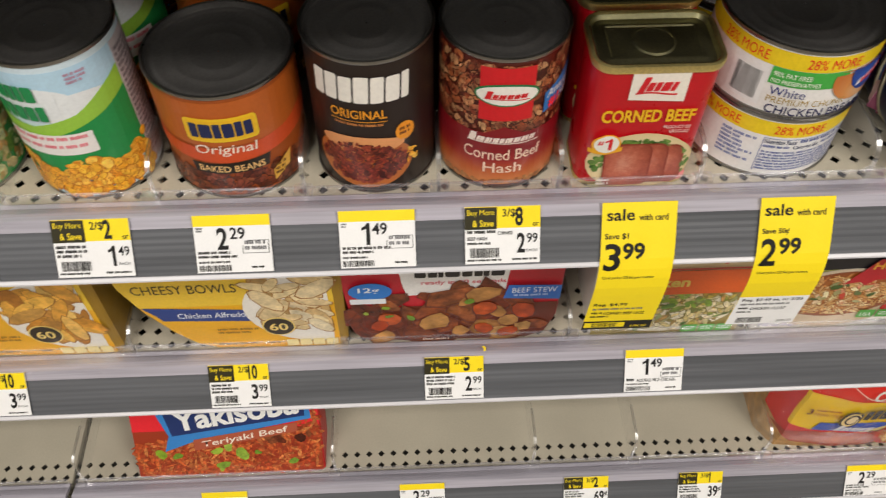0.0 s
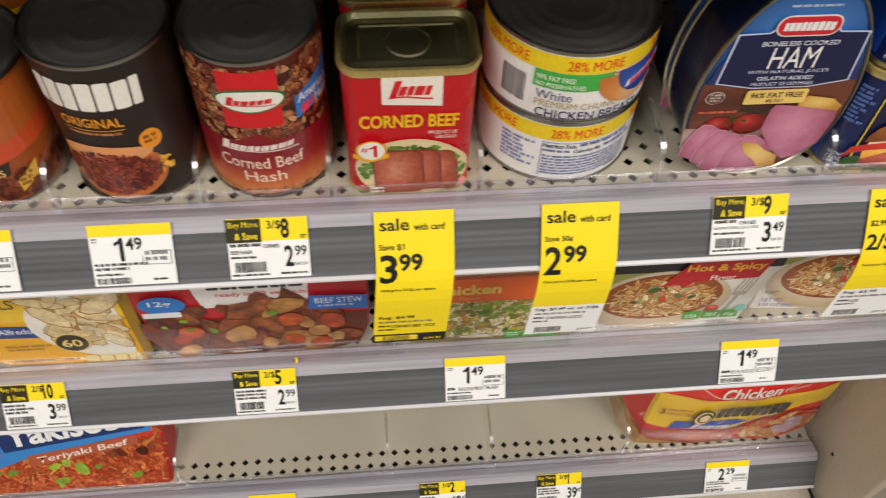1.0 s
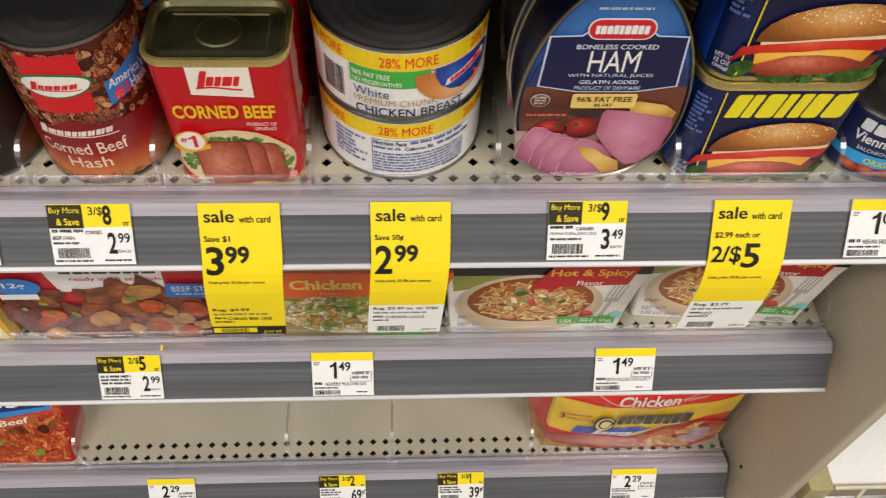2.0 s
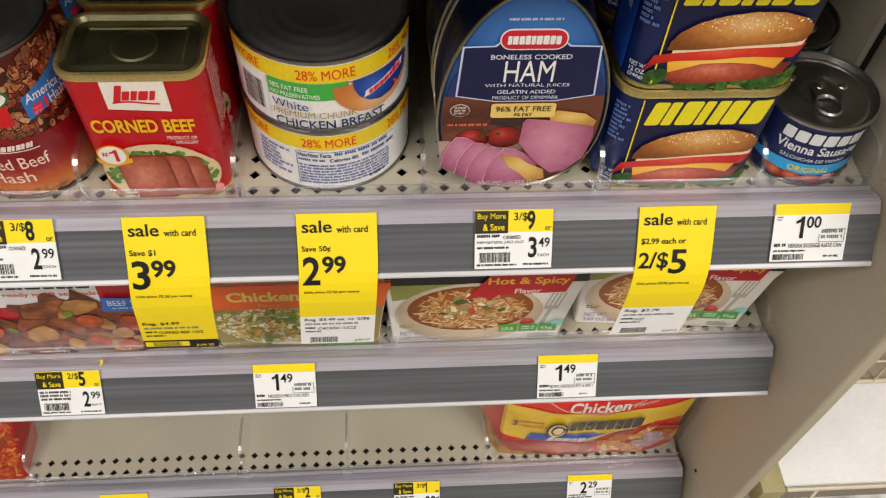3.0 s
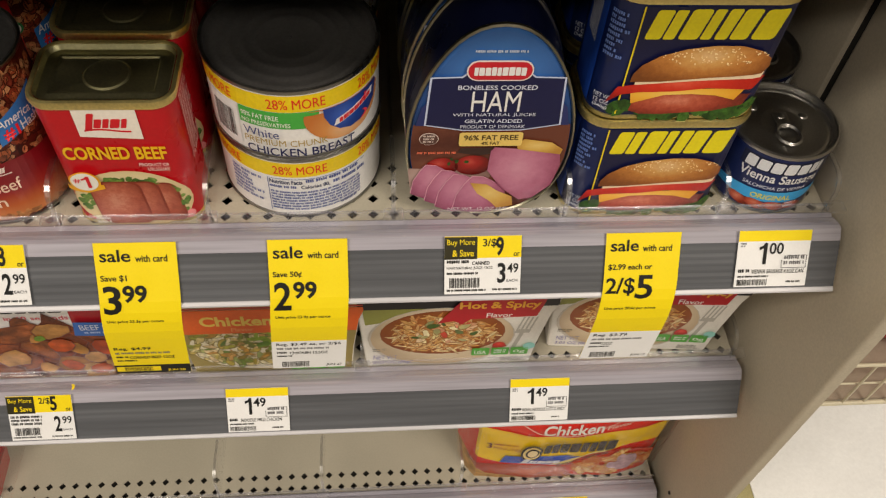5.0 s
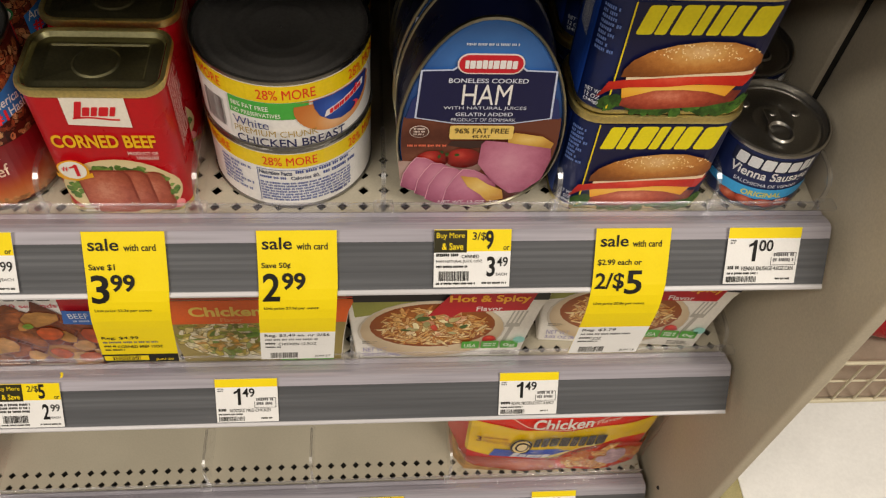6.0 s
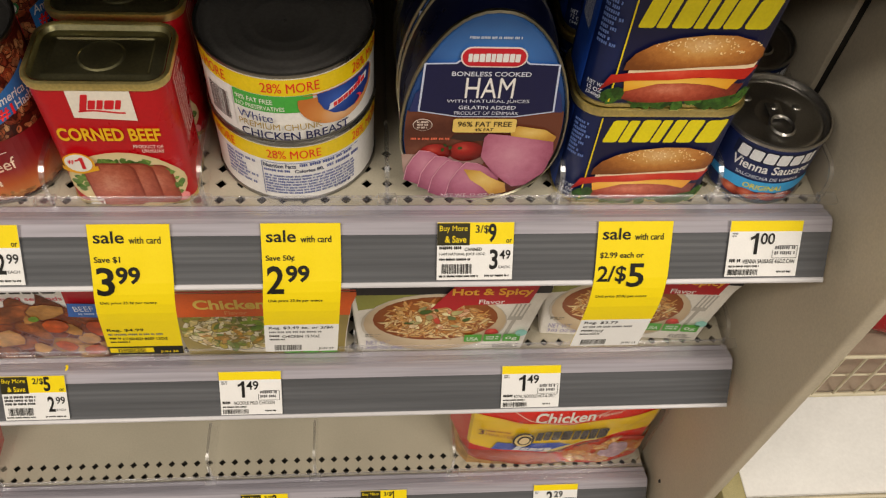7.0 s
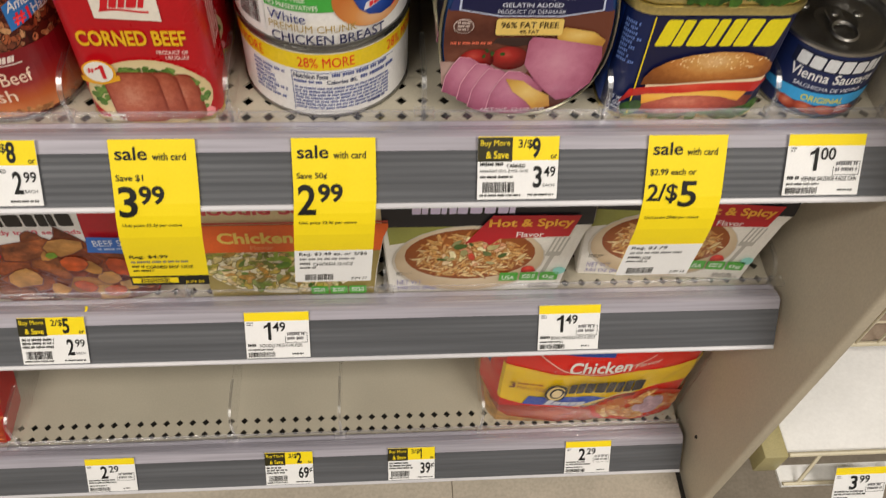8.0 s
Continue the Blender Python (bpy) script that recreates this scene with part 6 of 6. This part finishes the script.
    words("Chicken", ink("f4ece4", 0.2), skin, -0.0290, 0.1090, 0.0520, 0.0165, root, 0.0044, 0.02, rise=0.03)
    words("Flavor", ink("f0c8b8", 0.2), skin, 0.0260, 0.1140, 0.0200, 0.0070, root, 0.0044, 0.01, rise=0.4)
    printed("brand_mark", script_mark(-0.0420, 0.0550, 0.0380, 0.0115, 5, 33), ink("e4e8f4", 0.2), skin, 0.0054, root)
    words("Ramen Noodle", ink("2a1c14", 0.2), skin, -0.0080, 0.0500, 0.0440, 0.0066, root, 0.0056, 0.012, rise=0.5)
    words("3", ink("5a1c14", 0.2), skin, -0.0745, 0.0800, 0.0050, 0.0100, root, 0.0048, 0.02)
    words("MINUTES", ink("8a2414", 0.2), skin, -0.0680, 0.0800, 0.0240, 0.0050, root, 0.0048, 0.02)
    stuff(printed("small_print", bars(122, -0.0680, 0.0860, 0.0220, 0.0044, 1, ragged=False), ink("8a2414", 0.2), skin, 0.0048, root))
    printed("bowl_rim", [oval(0.0480, 0.0450, 0.0450, 0.0290)], photo_mat("print_red_bowl", ["f06030", "dc3c18", "b82810"], 0.5, 0.5, 0.6, 0.6, 0.18, 60, 0.15), skin, 0.0036, root, "red bowl")
    stuff(pile("soup_picture", scatter(121, 90, in_oval(0.0500, 0.0470, 0.0400, 0.0220), (0.008, 0.012, 0.094, 0.070), 0.0092, 0.40), mix_mat("print_ramen", ["e0ac58", "ecca90", "d09040", "e8bc70", "d8944c"], 0.2, 300, 0.25), skin, 0.0042, root, edge=ink("a85820", 0.2)))
    stuff(pile("meat_picture", scatter(123, 4, in_oval(0.0560, 0.0520, 0.014, 0.012), (0.03, 0.03, 0.08, 0.07), 0.0130, 0.8, 0.12), mix_mat("print_pale_meat", ["c8a8b0", "b898a4"], 0.2, 200, 0.2), skin, 0.0049, root))
    film = bmesh.new()
    fr = [[film.verts.new(front(-w * 0.53 + w * 1.06 * i / 56, h * j / 34, 0.0128 + 0.0036 * noise.noise(Vector((i * 0.31, j * 0.36, 7))) + 0.0030 * noise.noise(Vector((i * 0.95, j * 0.62, 2))))) for i in range(57)] for j in range(35)]
    for j in range(34):
        for i in range(56):
            film.faces.new((fr[j][i], fr[j][i + 1], fr[j + 1][i + 1], fr[j + 1][i]))
    fo = part("film", film, WRAP, root, "clear puckered film")
    fo.visible_shadow = False
    return root


stir_fry_box(pose(-0.3120, 0.0210, D3, -28, 0, 0))
multipack(pose(0.3460, 0.0215, D3))

scrap = thing("paper_scrap", pose(-0.0642, 0.0042, DECK[2] + 0.0095, 0, 0, 25), "tiny curled yellow paper scrap on the price rail", "scrap")
bms = bmesh.new()
curl = [[bms.verts.new((0.0014 * math.sin(0.5 * k) + dx, -0.0022 + 0.0009 * k, 0.0004 * math.sin(1.1 * k) + 0.0004 + dz)) for dx, dz in ((-0.0009, 0), (0.0009, 0), (0.0009, 0.0002), (-0.0009, 0.0002))] for k in range(6)]
for r0, r1 in zip(curl, curl[1:]):
    for k in range(4):
        bms.faces.new((r0[k], r0[(k + 1) % 4], r1[(k + 1) % 4], r1[k]))
for r0 in (curl[0], curl[-1]):
    bms.faces.new(r0)
part("sheet", bms, TAGY, scrap)

# ---- the next bay, past the side panel ----
tray = thing("wire_shelf", pose(0, 0, 0), "white shelf board with cream wire front, beside the panel", "shelf")
part("board", box(0.5320, 1.35, -0.0340, 0.39, 0.492, 0.498, 0.001), WHITE, tray, "white board")
part("front_edge", box(0.5300, 1.35, -0.0560, -0.0350, 0.4660, 0.4690), WHITE, tray, "white front ledge")
part("end_cap", box(0.5060, 0.5300, -0.0400, 0.120, 0.4680, 0.5030, 0.002), mat("bracket_olive", (0.42, 0.37, 0.18), 0.5), tray, "olive end cap")


def rod(a, b, r=0.0018, n=8):
    a, b = Vector(a), Vector(b)
    q = (b - a).to_track_quat("Z", "Y").to_matrix()
    ra = [a + q @ Vector((r * math.cos(6.2832 * k / n), r * math.sin(6.2832 * k / n), 0)) for k in range(n)]
    return loft([ra, [p + (b - a) for p in ra]])


part("top_wire", rod((0.531, -0.0370, 0.5010), (1.35, -0.0370, 0.5010), 0.0024), WIRE, tray)
part("low_wire", rod((0.531, -0.0545, 0.4715), (1.35, -0.0545, 0.4715)), WIRE, tray)
for k in range(9):
    x = 0.562 + 0.088 * k
    part("cross_wire", rod((x, -0.0380, 0.4995), (x - 0.016, -0.0540, 0.4725), 0.0018, 6), WIRE, tray)
ntag = thing("price_tag", pose(0.5690, -0.0540, 0.5080, -FACE, 0, 0) @ Matrix.Diagonal((1.12, 1.12, 1.12, 1)), "white price tag with yellow head reading 3.99", "price tag", "price tags")
plain_tag(0, 1, "3", "99", "", 40, root=ntag)
clip = part("tag_clip", box(-0.002, 0.034, -0.0016, -0.0002, -0.004, 0.004, 0.0004), CLEAR, ntag)
clip.visible_shadow = False

rack = thing("wire_rack_shelf", pose(0, 0, 0), "cream wire fronted shelf with brown base, beside the panel", "shelf")
part("base", box(0.5000, 1.35, 0.0400, 0.39, 0.5780, 0.5840), mat("rack_brown", (0.36, 0.29, 0.22), 0.6, vary=0.12), rack, "brown base board")
part("top_wire", rod((0.4900, 0.0370, 0.6550), (1.35, 0.0370, 0.6550), 0.0019), WIRE, rack)
part("mid_wire", rod((0.4900, 0.0400, 0.6150), (1.35, 0.0400, 0.6150), 0.0012), WIRE, rack)
part("low_wire", rod((0.4900, 0.0370, 0.5805), (1.35, 0.0370, 0.5805), 0.0024), WIRE, rack)
for k in range(34):
    x = 0.500 + 0.0215 * k
    part("upright_wire", rod((x, 0.0370, 0.5820), (x, 0.0370, 0.6540), 0.0012, 6), WIRE, rack)
bag = thing("snack_bag", pose(0.700, 0.125, 0.5842), "glossy red snack bag standing on the wire shelf", "bag")
bmb = bmesh.new()
bmesh.ops.create_uvsphere(bmb, u_segments=28, v_segments=18, radius=1.0)
for v in bmb.verts:
    e = 0.6
    v.co = Vector((math.copysign(abs(v.co.x) ** e, v.co.x) * 0.055, math.copysign(abs(v.co.y) ** e, v.co.y) * 0.04, math.copysign(abs(v.co.z) ** e, v.co.z) * 0.065 + 0.0652))
    v.co.y += 0.003 * noise.noise(v.co * 40)
part("pouch", bmb, ink("a01420", 0.25), bag)
